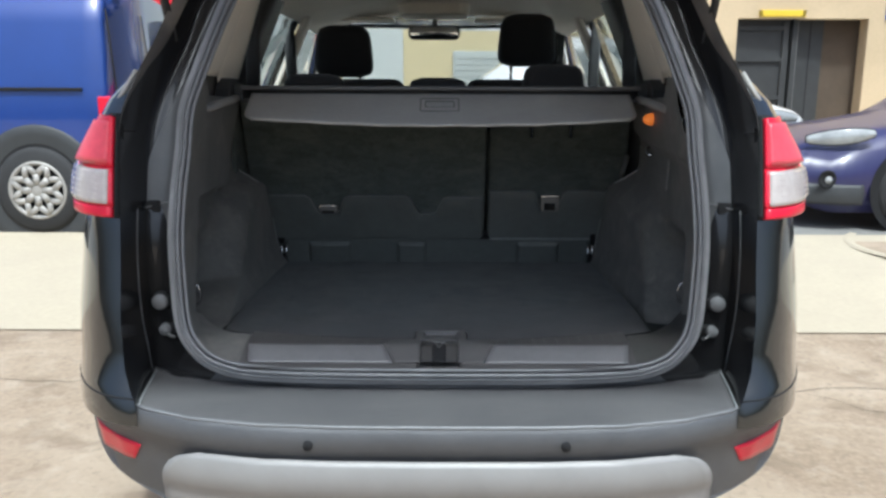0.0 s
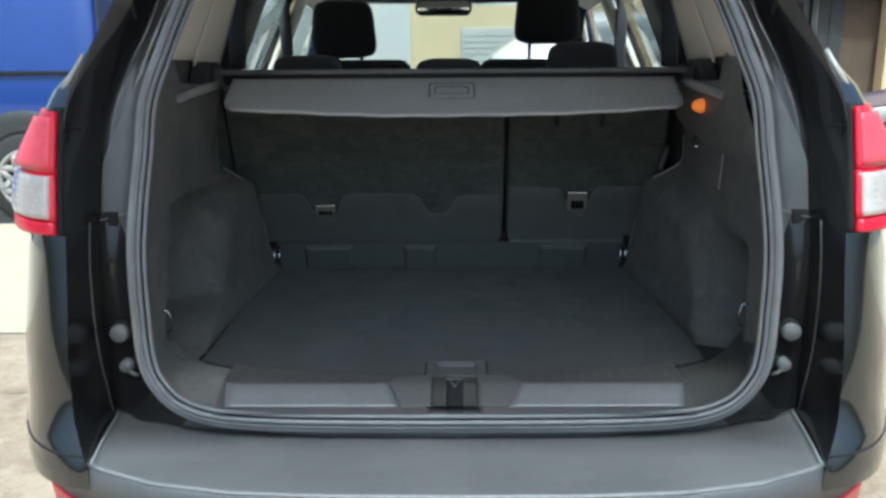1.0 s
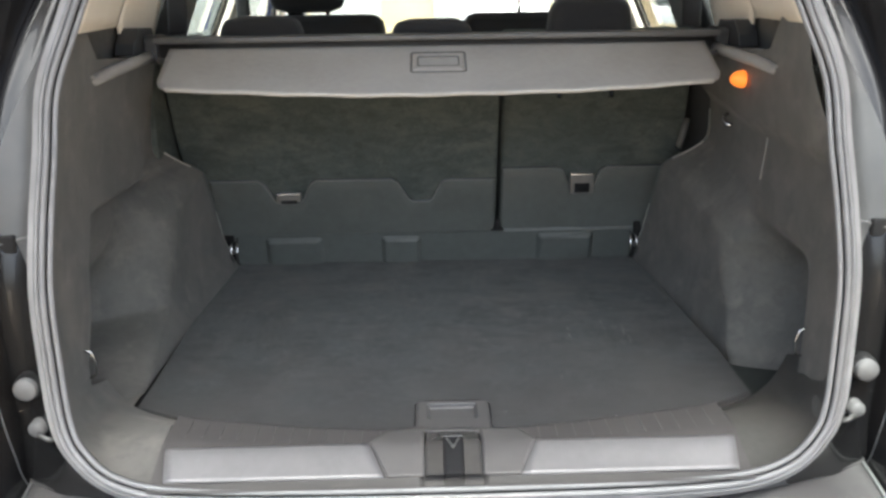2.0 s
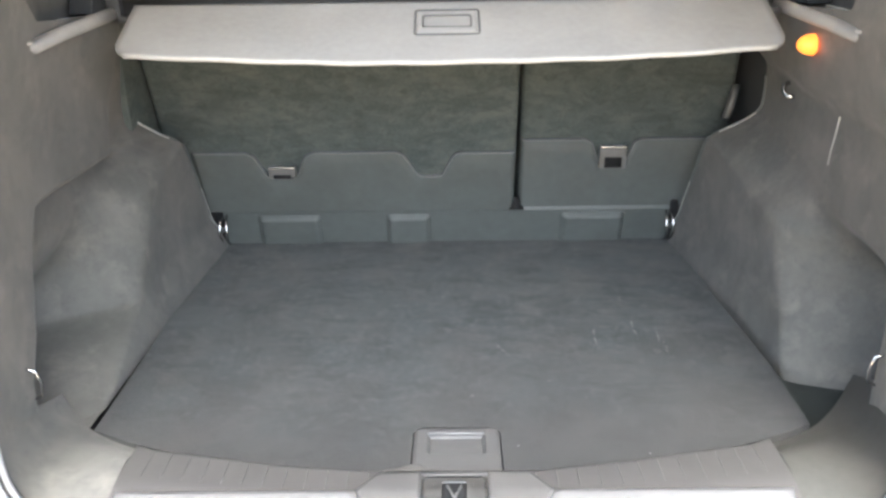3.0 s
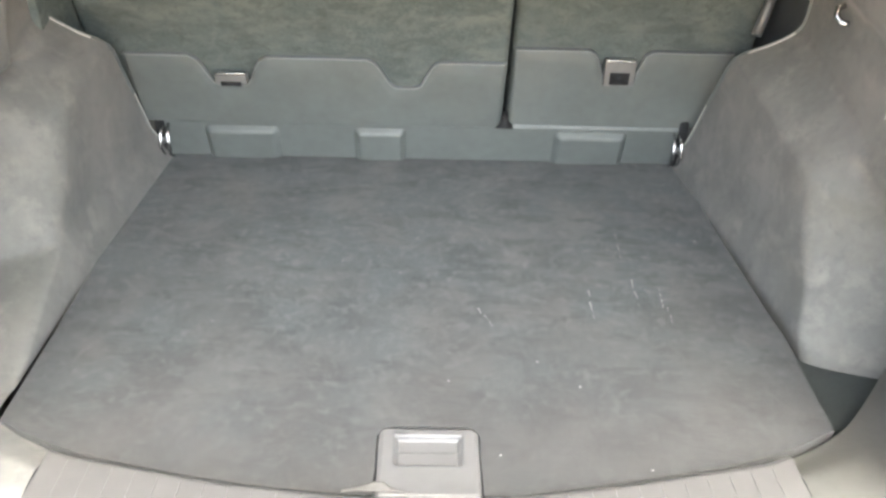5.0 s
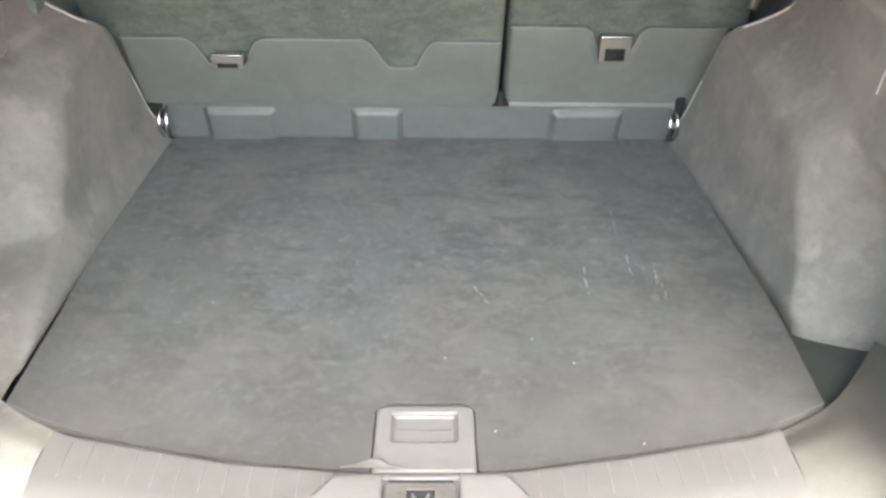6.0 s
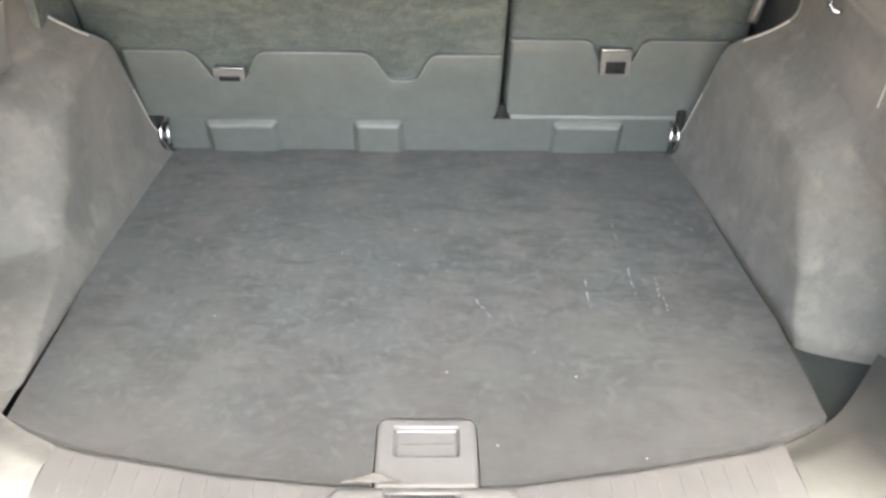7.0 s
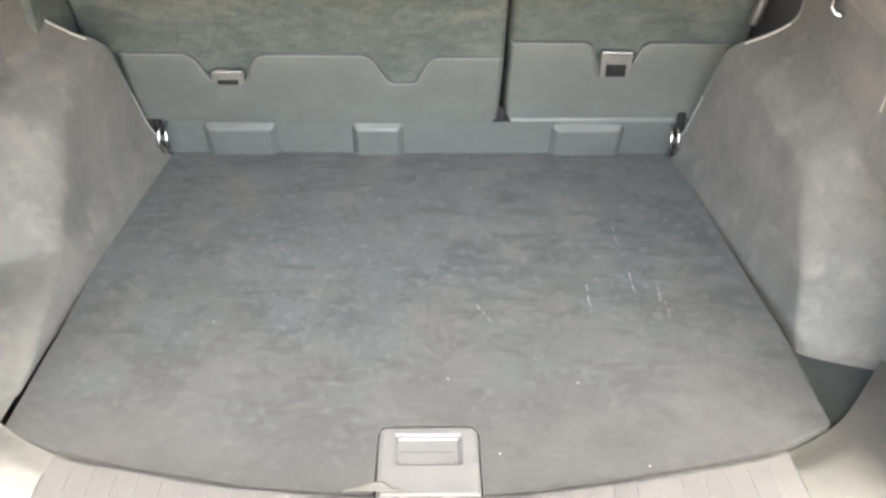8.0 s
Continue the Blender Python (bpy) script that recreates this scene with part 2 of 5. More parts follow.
ASPHALT = layered(mat("worn_pale_asphalt", (0.26, 0.198, 0.138), 0.95, vary=0.45, scale=45, bump=1.0, bump_scale=60, stain=0.8, stain_scale=1.5, tint=(0.38, 0.305, 0.225)), [
    ((1.0, 1.6, 1.0), 2.6, 0.52, 0.66, 0.65, (0.17, 0.125, 0.085)),
    ((1.0, 1.0, 1.0), 9, 0.52, 0.72, 0.5, (0.42, 0.35, 0.27)),
    ((1.0, 1.0, 1.0), 30, 0.55, 0.72, 0.5, (0.15, 0.12, 0.09))])
ROADTOP = mat("road_asphalt", (0.16, 0.155, 0.145), 0.95, vary=0.3, scale=50, bump=0.8, bump_scale=90, stain=0.4, stain_scale=0.7)
SOIL = mat("dirt_filled_crack", (0.15, 0.12, 0.09), 0.95, vary=0.4, scale=80)
PAVE = mat("cream_concrete_paving", (0.40, 0.345, 0.255), 0.9, vary=0.12, scale=30, bump=0.3, bump_scale=120, stain=0.35, stain_scale=1.2, tint=(0.33, 0.28, 0.215))
STUCCO = mat("tan_stucco", (0.52, 0.40, 0.25), 0.92, vary=0.1, scale=18, bump=0.4, bump_scale=60, stain=0.3, stain_scale=0.6)
CREAM = mat("cream_stucco", (0.44, 0.375, 0.22), 0.92, vary=0.08, scale=18, bump=0.4, bump_scale=60, stain=0.25, stain_scale=0.6)
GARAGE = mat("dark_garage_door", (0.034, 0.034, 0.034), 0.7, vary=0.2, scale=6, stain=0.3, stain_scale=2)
PALE = mat("pale_green_grey_render", (0.33, 0.35, 0.33), 0.85, vary=0.08, scale=12, stain=0.2, stain_scale=0.8)
WHITEWALL = mat("white_render", (0.40, 0.42, 0.40), 0.85, vary=0.06, scale=12, stain=0.2, stain_scale=0.8)
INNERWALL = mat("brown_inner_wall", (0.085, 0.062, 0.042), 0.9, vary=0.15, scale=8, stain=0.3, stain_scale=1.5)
POST = mat("grey_steel_post", (0.13, 0.125, 0.12), 0.6, vary=0.2, scale=12)
YELLOW = mat("yellow_sign", (0.75, 0.52, 0.03), 0.6, vary=0.1, scale=20)
SIGNBLUE = mat("blue_sign", (0.03, 0.14, 0.55), 0.5, vary=0.05, scale=20)
CLEAR = glass("clear_glass", (0.93, 0.95, 0.93))
PRIVACY = glass("tinted_side_glass", (0.47, 0.50, 0.49))
MIRROR = mat("mirror_glass", (0.8, 0.8, 0.8), 0.03, metal=1.0, vary=0.02)
AMBER = glow("amber_bulb", (1.0, 0.24, 0.03), 0.26)


# ---- building helpers ----
BASE = {}


def thing(name, at, label, category, group="", kind=""):
    e = new(name)
    e.location, e.empty_display_size = at, 0.1
    BASE[e] = Vector(at)
    return tagged(e, label, category, group, kind)


def part(name, bm, material, parent=None, label="", smooth=True, thick=0.0, bevel=0.0):
    """Links a bmesh, given in world metres, as one mesh under a thing or a part."""
    me = bpy.data.meshes.new(name)
    o = BASE.get(parent, Vector()) if parent else Vector()
    bmesh.ops.translate(bm, verts=bm.verts, vec=-o)
    bmesh.ops.recalc_face_normals(bm, faces=bm.faces)
    bm.to_mesh(me)
    bm.free()
    if smooth:
        for p in me.polygons:
            p.use_smooth = True
    me.materials.append(material)
    ob = new(name, me)
    if parent:
        ob.parent = parent
        BASE[ob] = o
    if thick:
        so = ob.modifiers.new("thickness", "SOLIDIFY")
        so.thickness, so.offset = thick, -1
    if bevel:
        bv = ob.modifiers.new("edges", "BEVEL")
        bv.width, bv.segments, bv.limit_method, bv.angle_limit = bevel, 3, "ANGLE", radians(35)
        wn_ = ob.modifiers.new("shade", "WEIGHTED_NORMAL")
        wn_.keep_sharp = True
    if label:
        ob["label"] = label
    return ob


def pane(name, bm, material, parent, label):
    """A window pane that lets the daylight through."""
    ob = part(name, bm, material, parent, label, thick=0.004)
    ob.visible_shadow = False
    return ob


def grid(fn, nu, nv, bm=None):
    """A sheet through fn(u, v), u and v from 0 to 1."""
    bm = bm or bmesh.new()
    vs = [[bm.verts.new(fn(i / nu, j / nv)) for j in range(nv + 1)] for i in range(nu + 1)]
    for i in range(nu):
        for j in range(nv):
            bm.faces.new((vs[i][j], vs[i + 1][j], vs[i + 1][j + 1], vs[i][j + 1]))
    return bm


def box(x0, x1, y0, y1, z0, z1, bm=None):
    bm = bm or bmesh.new()
    bmesh.ops.create_cube(bm, size=1, matrix=Matrix.LocRotScale(((x0 + x1) / 2, (y0 + y1) / 2, (z0 + z1) / 2), None, (abs(x1 - x0), abs(y1 - y0), abs(z1 - z0))))
    return bm


def slab(pts, low, high, axis="z", bm=None):
    """A prism over an outline of pairs, from low to high along an axis."""
    bm = bm or bmesh.new()
    def p3(p, h):
        return {"z": (p[0], p[1], h), "y": (p[0], h, p[1]), "x": (h, p[0], p[1])}[axis]
    a = [bm.verts.new(p3(p, low)) for p in pts]
    b = [bm.verts.new(p3(p, high)) for p in pts]
    bm.faces.new(a)
    bm.faces.new(b[::-1])
    for i in range(len(pts)):
        j = (i + 1) % len(pts)
        bm.faces.new((a[i], a[j], b[j], b[i]))
    return bm


def rounded(x0, x1, z0, z1, r, n=6):
    out = []
    for cx, cz, a0 in ((x1 - r, z1 - r, 0), (x0 + r, z1 - r, 90), (x0 + r, z0 + r, 180), (x1 - r, z0 + r, 270)):
        out += [(cx + r * math.cos(radians(a0 + 90 * k / n)), cz + r * math.sin(radians(a0 + 90 * k / n))) for k in range(n + 1)]
    return out


def tube(pts, r, n=10, bm=None, closed=False, flat=1.0):
    """A tube of radius r along points."""
    bm = bm or bmesh.new()
    pts = [Vector(p) for p in pts]
    rings = []
    for i, p in enumerate(pts):
        a = pts[i - 1] if i or closed else p
        b = pts[(i + 1) % len(pts)] if i < len(pts) - 1 or closed else p
        d = (b - a).normalized()
        up = Vector((0, 1, 0)) if abs(d.y) < 0.9 else Vector((0, 0, 1))
        s = d.cross(up).normalized()
        u = s.cross(d)
        rings.append([bm.verts.new(p + r * (s * math.cos(2 * math.pi * k / n) + u * flat * math.sin(2 * math.pi * k / n))) for k in range(n)])
    m = len(rings)
    for i in range(m if closed else m - 1):
        for k in range(n):
            bm.faces.new((rings[i][k], rings[i][(k + 1) % n], rings[(i + 1) % m][(k + 1) % n], rings[(i + 1) % m][k]))
    if not closed:
        bm.faces.new(rings[0][::-1])
        bm.faces.new(rings[-1])
    return bm


def lathe(profile, centre, axis="x", n=40, bm=None):
    """A turned body: profile pairs (along the axis, radius)."""
    bm = bm or bmesh.new()
    c = Vector(centre)
    def p3(h, r, k):
        a = 2 * math.pi * k / n
        return c + (Vector((h, r * math.cos(a), r * math.sin(a))) if axis == "x" else Vector((r * math.cos(a), h, r * math.sin(a))) if axis == "y" else Vector((r * math.cos(a), r * math.sin(a), h)))
    rings = [[bm.verts.new(p3(h, r, k)) for k in range(n)] for h, r in profile]
    for i in range(len(rings) - 1):
        for k in range(n):
            bm.faces.new((rings[i][k], rings[i][(k + 1) % n], rings[i + 1][(k + 1) % n], rings[i + 1][k]))
    return bm


def spline(keys, s):
    """A smooth curve through key points; s runs from 0 to their last index."""
    k = len(keys) - 1
    i = min(int(s), k - 1)
    f = s - i
    p = [Vector(keys[max(0, min(k, i + d))]) for d in (-1, 0, 1, 2)]
    return 0.5 * ((2 * p[1]) + (p[2] - p[0]) * f + (2 * p[0] - 5 * p[1] + 4 * p[2] - p[3]) * f * f + (3 * p[1] - p[0] - 3 * p[2] + p[3]) * f ** 3)


def step(a, b, x):
    t = max(0.0, min(1.0, (x - a) / (b - a)))
    return t * t * (3 - 2 * t)


def lerp(a, b, t):
    return a + (b - a) * t


def ground_z(y):
    """The street lies a little higher than the drive."""
    return 0.16 * step(1.8, 6.6, y)


# ---- ground ----
def ground_sheet(x0, x1, y0, y1, nx, ny, lift):
    return grid(lambda u, v: (lerp(x0, x1, u), lerp(y0, y1, v), ground_z(lerp(y0, y1, v)) + lift), nx, ny)


tagged(part("ground", ground_sheet(-400, 400, -400, 400, 8, 1600, -0.004), ASPHALT), "pale worn asphalt of the drive and beyond", "ground", kind="structure")
tagged(part("pavement", ground_sheet(-40, 40, 3.78, 5.95, 8, 14, 0.004), PAVE), "cream concrete pavement across the drive", "pavement", kind="structure")
tagged(part("road", ground_sheet(-60, 60, 5.95, 13.2, 8, 40, 0.0), ROADTOP), "grey asphalt street beyond the pavement", "road", kind="structure")

# ---- the black car ----
suv = thing("suv", (0, 3.4, 0), "black estate car with its boot standing open on the drive", "car")
SEAL = [(0, 1.535, .675), (.25, 1.537, .676), (.40, 1.545, .680), (.48, 1.56, .695), (.525, 1.575, .73), (.546, 1.59, .77), (.557, 1.61, .85), (.563, 1.63, .95), (.562, 1.66, 1.04), (.556, 1.69, 1.13), (.553, 1.725, 1.22), (.533, 1.765, 1.30), (.512, 1.80, 1.37), (.480, 1.86, 1.47), (.44, 1.94, 1.57), (.38, 2.02, 1.645), (.25, 2.06, 1.67), (0, 2.075, 1.675)]
GUTTER = [(0, 1.56, .64), (.25, 1.565, .638), (.42, 1.585, .637), (.55, 1.615, .636), (.633, 1.645, .634), (.641, 1.655, .72), (.647, 1.663, .82), (.646, 1.664, .93), (.643, 1.68, 1.02), (.64, 1.70, 1.11), (.633, 1.735, 1.20), (.61, 1.78, 1.29), (.585, 1.82, 1.36), (.555, 1.88, 1.47), (.51, 1.96, 1.58), (.44, 2.03, 1.67), (.27, 2.06, 1.70), (0, 2.075, 1.705)]
EDGE = [(.602, 1.438, .634), (.640, 1.487, .69), (.652, 1.515, .80), (.654, 1.545, .92), (.657, 1.568, 1.02), (.663, 1.60, 1.11), (.668, 1.635, 1.21), (.640, 1.675, 1.30), (.615, 1.72, 1.37), (.585, 1.80, 1.48), (.545, 1.90, 1.60), (.47, 1.98, 1.69), (.28, 2.03, 1.72), (0, 2.045, 1.725)]


def flip(p, s):
    return Vector((p[0] * s, p[1], p[2]))


def seal_loop(n=150, out=0.0, back=0.0):
    """The line of the boot seal, moved outwards in its own plane."""
    k = len(SEAL) - 1
    half = [spline(SEAL, k * i / n) for i in range(n + 1)]
    loop = half + [flip(p, -1) for p in half[-2:0:-1]]
    moved = []
    for i, p in enumerate(loop):
        d = loop[(i + 1) % len(loop)] - loop[i - 1]
        nrm = Vector((d.z, 0, -d.x)).normalized()
        moved.append(p + nrm * out + Vector((0, back, 0)))
    return moved


for off, rad, dy in ((-0.0095, 0.0042, 0.004), (0.0, 0.0046, -0.001), (0.0095, 0.0042, 0.002)):
    part("boot_seal", tube(seal_loop(150, off, dy), rad, 8, closed=True), RUBBER, suv, "grey rubber seal round the boot opening")
groove = seal_loop(150, -0.011, 0.010), seal_loop(150, 0.014, 0.010)
part("seal_groove", grid(lambda u, v: groove[0][round(u * 300) % 300].lerp(groove[1][round(u * 300) % 300], v), 300, 2), DARK, suv, "black grooves of the seal")
inner_band, outer_band = seal_loop(150, 0.0135, 0.002), seal_loop(150, 0.025, 0.010)
part("seal_flange", grid(lambda u, v: inner_band[round(u * 300) % 300].lerp(outer_band[round(u * 300) % 300], v), 300, 3), FLANGE, suv, "grey painted flange round the seal")


def frame_ring(u, v):
    """The painted channel between the seal and the body's edge."""
    s = abs(2 * u - 1) * (len(SEAL) - 1)
    sg = 1 if u >= 0.5 else -1
    a, b = spline(SEAL, s), spline(GUTTER, s)
    p = a.lerp(b, v)
    p.y += 0.016 * math.sin(math.pi * min(1, v * 1.15)) - 0.002
    return flip(p, sg)


def cover_part(k):
    """How far the grey cover reaches across the channel, along the seal's key points."""
    return float(np.interp(k, [5.4, 6.4, 7.4, 7.86, 7.9, 9.0, 10.2, 11.5, 17], [0.03, 0.14, 0.40, 0.62, 0.98, 0.98, 0.60, 0.34, 0.32]))


LAST, SIDE = len(SEAL) - 1, 5.4
part("boot_frame", grid(lambda u, v: frame_ring(0.5 + 0.5 * 2.6 / LAST * (2 * u - 1), v), 60, 10), COVERGREY, suv, "grey painted lower channel of the boot opening")
for sg in (-1, 1):
    part("frame_corner", grid(lambda u, v: frame_ring(0.5 + 0.5 * sg * lerp(2.6, SIDE, u) / LAST, v), 40, 10), JAMB, suv, "gloss black corner of the boot opening")
    part("pillar_cover", grid(lambda u, v: frame_ring(0.5 + 0.5 * sg * lerp(SIDE, LAST, u) / LAST, v * cover_part(lerp(SIDE, LAST, u))), 120, 6), COVERGREY, suv, "boot pillar cover with its glossy reflection painted grey")
    part("pillar_channel", grid(lambda u, v: frame_ring(0.5 + 0.5 * sg * lerp(SIDE, LAST, u) / LAST, lerp(cover_part(lerp(SIDE, LAST, u)), 1, v)), 120, 6), JAMB, suv, "black channel beside the pillar cover")
    part("cover_edge", tube([Vector(frame_ring(0.5 + 0.5 * sg * 7.88 / LAST, lerp(0.3, 1.0, k / 8))) + Vector((0, -0.002, 0)) for k in range(9)], 0.0013, 6), RUBBER, suv, "pale lower edge of the pillar cover")
for sg in (-1, 1):
    def jamb(u, v):
        s = 4 + u * (len(GUTTER) - 5)
        p = spline(GUTTER, s).lerp(spline(EDGE, u * (len(EDGE) - 1)), v)
        p.x += 0.003 * math.sin(math.pi * v) * (1 - u)
        return flip(p, sg)
    part("boot_jamb", grid(jamb, 90, 8), JAMB, suv, "gloss black jamb beside the boot")
    # Band laid over the black jamb to carry its painted reflection.
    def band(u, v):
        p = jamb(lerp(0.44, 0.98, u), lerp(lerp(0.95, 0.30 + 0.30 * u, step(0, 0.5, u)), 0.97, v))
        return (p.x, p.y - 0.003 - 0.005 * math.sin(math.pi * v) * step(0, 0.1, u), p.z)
    part("upper_jamb", grid(band, 45, 8), JAMBGLEAM, suv, "brown-grey painted reflection on the black upper jamb")
    part("jamb_joint", tube([jamb(lerp(0.30, 0.003, k / 20), 0.30 * (1 - (k / 20) ** 3)) + Vector((0, -0.002, 0)) for k in range(21)], 0.0010, 6), RUBBER, suv, "pale sealed joint down the jamb")
    part("jamb_seam", tube([jamb(0.437, k / 8) + Vector((0, -0.003, 0)) for k in range(4, 9)], 0.0016, 6), DARK, suv)


def side_w(z):
    """Half the body's width at a height."""
    return float(np.interp(z, [0.25, 0.4, 0.6, 0.8, 0.95, 1.08, 1.15, 1.21], [0.86, 0.895, 0.915, 0.92, 0.91, 0.885, 0.845, 0.815]))


def edge_at(z):
    zs = [p[2] for p in EDGE]
    return float(np.interp(z, zs, [p[0] for p in EDGE])), float(np.interp(z, zs, [p[1] for p in EDGE]))


def quarter(z, s):
    """Plan of the body side at a height: s 0 at the boot's edge, 1 at the front."""
    xo, yo = edge_at(max(z, 0.6))
    w = side_w(z)
    if s < 0.4:
        t = s / 0.4
        x = (1 - t) ** 2 * xo + 2 * t * (1 - t) * (w - 0.045) + t * t * w
        y = (1 - t) ** 2 * yo + 2 * t * (1 - t) * (yo + 0.03) + t * t * (yo + 0.85)
    else:
        t = (s - 0.4) / 0.6
        y = lerp(yo + 0.85, 5.55, t)
        x = w - 0.22 * step(0.62, 1.0, t) ** 2
    return x, y


for sg in (-1, 1):
    def flank(u, v):
        z = lerp(0.60, 1.21, v)
        x, y = quarter(z, u)
        return (x * sg, y, z)
    part("body_side", grid(flank, 80, 18), PAINT, suv, "gloss black rear wing and doors")

    def lower(u, v):
        z = lerp(0.26, 0.60, v)
        x, y = quarter(z, lerp(0.46, 1, u))
        return ((x - 0.008) * sg, y, z)
    part("shut_line", tube([flip((quarter(0.652, 0.3 * k / 12)[0] - 0.0005, quarter(0.652, 0.3 * k / 12)[1], 0.652), sg) for k in range(13)], 0.0022, 6), DARK, suv)
    part("sill_cladding", grid(lower, 60, 6), BUMPER, suv)

# bumper: plan outline, wrapped round the corners
PLAN = [(0, 1.345), (.2, 1.347), (.35, 1.357), (.48, 1.385), (.58, 1.43), (.665, 1.485), (.74, 1.555), (.81, 1.66), (.862, 1.80), (.897, 2.0), (.912, 2.15)]


def bumper_plan(u):
    s = abs(2 * u - 1) * (len(PLAN) - 1)
    p = spline([(a, b, 0) for a, b in PLAN], s)
    return p.x * (1 if u >= 0.5 else -1), p.y


BZ = [0.636, 0.630, 0.605, 0.585, 0.575, 0.52, 0.45, 0.36, 0.28, 0.25]
BD = [0.008, 0.001, 0.0, 0.004, 0.012, 0.02, 0.03, 0.06, 0.10, 0.16]


def bumper_at(x, y, z, out=0.0):
    """A point of the bumper's face under the plan point (x, y)."""
    d = float(np.interp(z, BZ[::-1], BD[::-1])) - out
    k = math.hypot(x, y - 2.2)
    return (x - d * x / k * 0.8, y + d * (2.2 - y) / k, z)


def bumper_face(u, v):
    x, y = bumper_plan(u)
    foot = float(np.interp(abs(x), [0.50, 0.58, 0.75, 0.90], [0.25, 0.43, 0.46, 0.53]))
    return bumper_at(x, y, max(foot, BZ[round(v * 9)]))


part("rear_bumper", grid(bumper_face, 120, 9), BUMPER, suv, "grained charcoal plastic rear bumper")


def tray(u, v):
    x = lerp(-1, 1, u) * lerp(0.604, 0.634, v)
    yb = float(np.interp(abs(x), [a for a, b in PLAN], [b for a, b in PLAN])) + 0.006
    yf = float(np.interp(abs(x), [p[0] for p in GUTTER[:5]], [p[1] for p in GUTTER[:5]])) + 0.004
    return (x, lerp(yb, yf, v), 0.637 + 0.003 * math.sin(math.pi * v) + 0.008 * step(0.9, 1.0, abs(2 * u - 1)) * v)


part("bumper_step", grid(tray, 60, 14), STEP, suv, "flat plastic loading step of the bumper", thick=0.01)


def diffuser(u, v):
    z = lerp(0.574, 0.40, v)
    half = float(np.interp(z, [0.40, 0.50, 0.53, 0.548, 0.560, 0.568, 0.574], [0.548, 0.548, 0.543, 0.531, 0.515, 0.497, 0.465]))
    x = lerp(-half, half, u)
    y = float(np.interp(abs(x), [a for a, b in PLAN], [b for a, b in PLAN]))
    return (x, y - 0.004 + 0.10 * max(0, 0.5 - z) - 0.012 * math.sin(math.pi * min(1, v * 2)), z)


edge_line = [Vector(tray(k / 60, 0.0)) + Vector((0, 0.002, 0.001)) for k in range(61)]
part("step_edge", tube(edge_line, 0.0040, 8), RUBBER, suv, "worn pale edge of the loading step")
for sg in (-1, 1):
    part("step_side", tube([Vector(tray(0.5 + 0.5 * sg, k / 6)) + Vector((0, 0, 0.001)) for k in range(7)], 0.0035, 6), TRIMGREY, suv)
part("step_lip", tube([Vector(tray(k / 60, 1.0)) + Vector((0, -0.004, 0.003)) for k in range(61)], 0.0055, 8), STEP, suv, "raised rear lip of the loading step")
part("diffuser", grid(diffuser, 60, 14), SILVER, suv, "silver painted bumper insert", thick=0.012)
for sg in (-1, 1):
    def reflector(u, v):
        x = lerp(lerp(0.640, 0.615, v), lerp(0.75, 0.765, v), u)
        z = lerp(lerp(0.510, 0.500, u), 0.550, v)
        y = float(np.interp(x, [a for a, b in PLAN], [b for a, b in PLAN]))
        return flip(bumper_at(x, y, z, 0.005), sg)
    part("reflector", grid(reflector, 12, 4), REDLENS, suv, "red bumper reflector", thick=0.012)
    part("parking_sensor", lathe([(0, 0.0), (0, 0.009), (0.01, 0.010)], (0.245 * sg, 1.342, 0.604), "y", 16), DARK, suv)

    # tail lamp
    def lamp_patch(z0, z1, lift, inset=0.0, wide=1.0):
        def fn(u, v):
            z = lerp(z0, z1, v)
            smax = float(np.interp(z, [1.0, 1.06, 1.12, 1.17, 1.20, 1.215], [0.195, 0.222, 0.222, 0.20, 0.165, 0.12]))
            x, y = quarter(z, lerp(0.0 + inset, (smax - inset) * wide, u))
            bulge = 0.032 * step(0.1, 1, u) * float(np.interp(z, [1.0, 1.05, 1.10, 1.15, 1.20, 1.215], [0.35, 0.8, 1, 0.8, 0.4, 0.15]))
            return ((x + lift * 0.7 + bulge) * sg, y - lift, z)
        return fn
    lamp = part("tail_lamp", grid(lamp_patch(1.005, 1.215, 0.006), 16, 16), DARK, suv, "wraparound tail lamp with red and clear lenses", thick=0.02)
    part("red_lens", grid(lamp_patch(1.109, 1.210, 0.016, 0.002), 16, 10), REDLENS, lamp, "red upper lens", thick=0.012)
    part("inner_facet", grid(lamp_patch(1.116, 1.200, 0.0185, 0.012, 0.60), 10, 8), REDFACET, lamp, "paler ribbed red inner lens", thick=0.008)
    part("lens_frame", grid(lamp_patch(1.030, 1.108, 0.0145, 0.002), 16, 6), REDLENS, lamp, "red rim round the clear lens", thick=0.010)
    part("clear_lens", grid(lamp_patch(1.034, 1.103, 0.018, 0.010), 16, 8), CLEARLENS, lamp, "clear middle lens", thick=0.012)
    for k in range(6):
        part("lens_rib", grid(lamp_patch(1.041 + 0.0105 * k, 1.043 + 0.0105 * k, 0.0188, 0.035), 10, 2), CLEARLENS, lamp, thick=0.003)
    part("lower_lens", grid(lamp_patch(1.008, 1.029, 0.016, 0.002), 16, 4), REDLENS, lamp, "red lower lens", thick=0.012)
    part("shoulder_trim", tube([(0.700 * sg, 1.665, 1.212), (0.676 * sg, 1.668, 1.25), (0.645 * sg, 1.683, 1.303)], 0.006, 8), ALLOY, suv, "pale edge strip above the tail lamp")
    # rubber stops and plugs on the jamb
    part("rubber_stop", lathe([(0, 0.0), (0, 0.0150), (0.002, 0.0165), (0.03, 0.0168)], (0.612 * sg, 1.627, 0.806), "y", 24), STOP, suv, "round flat grey rubber stop")
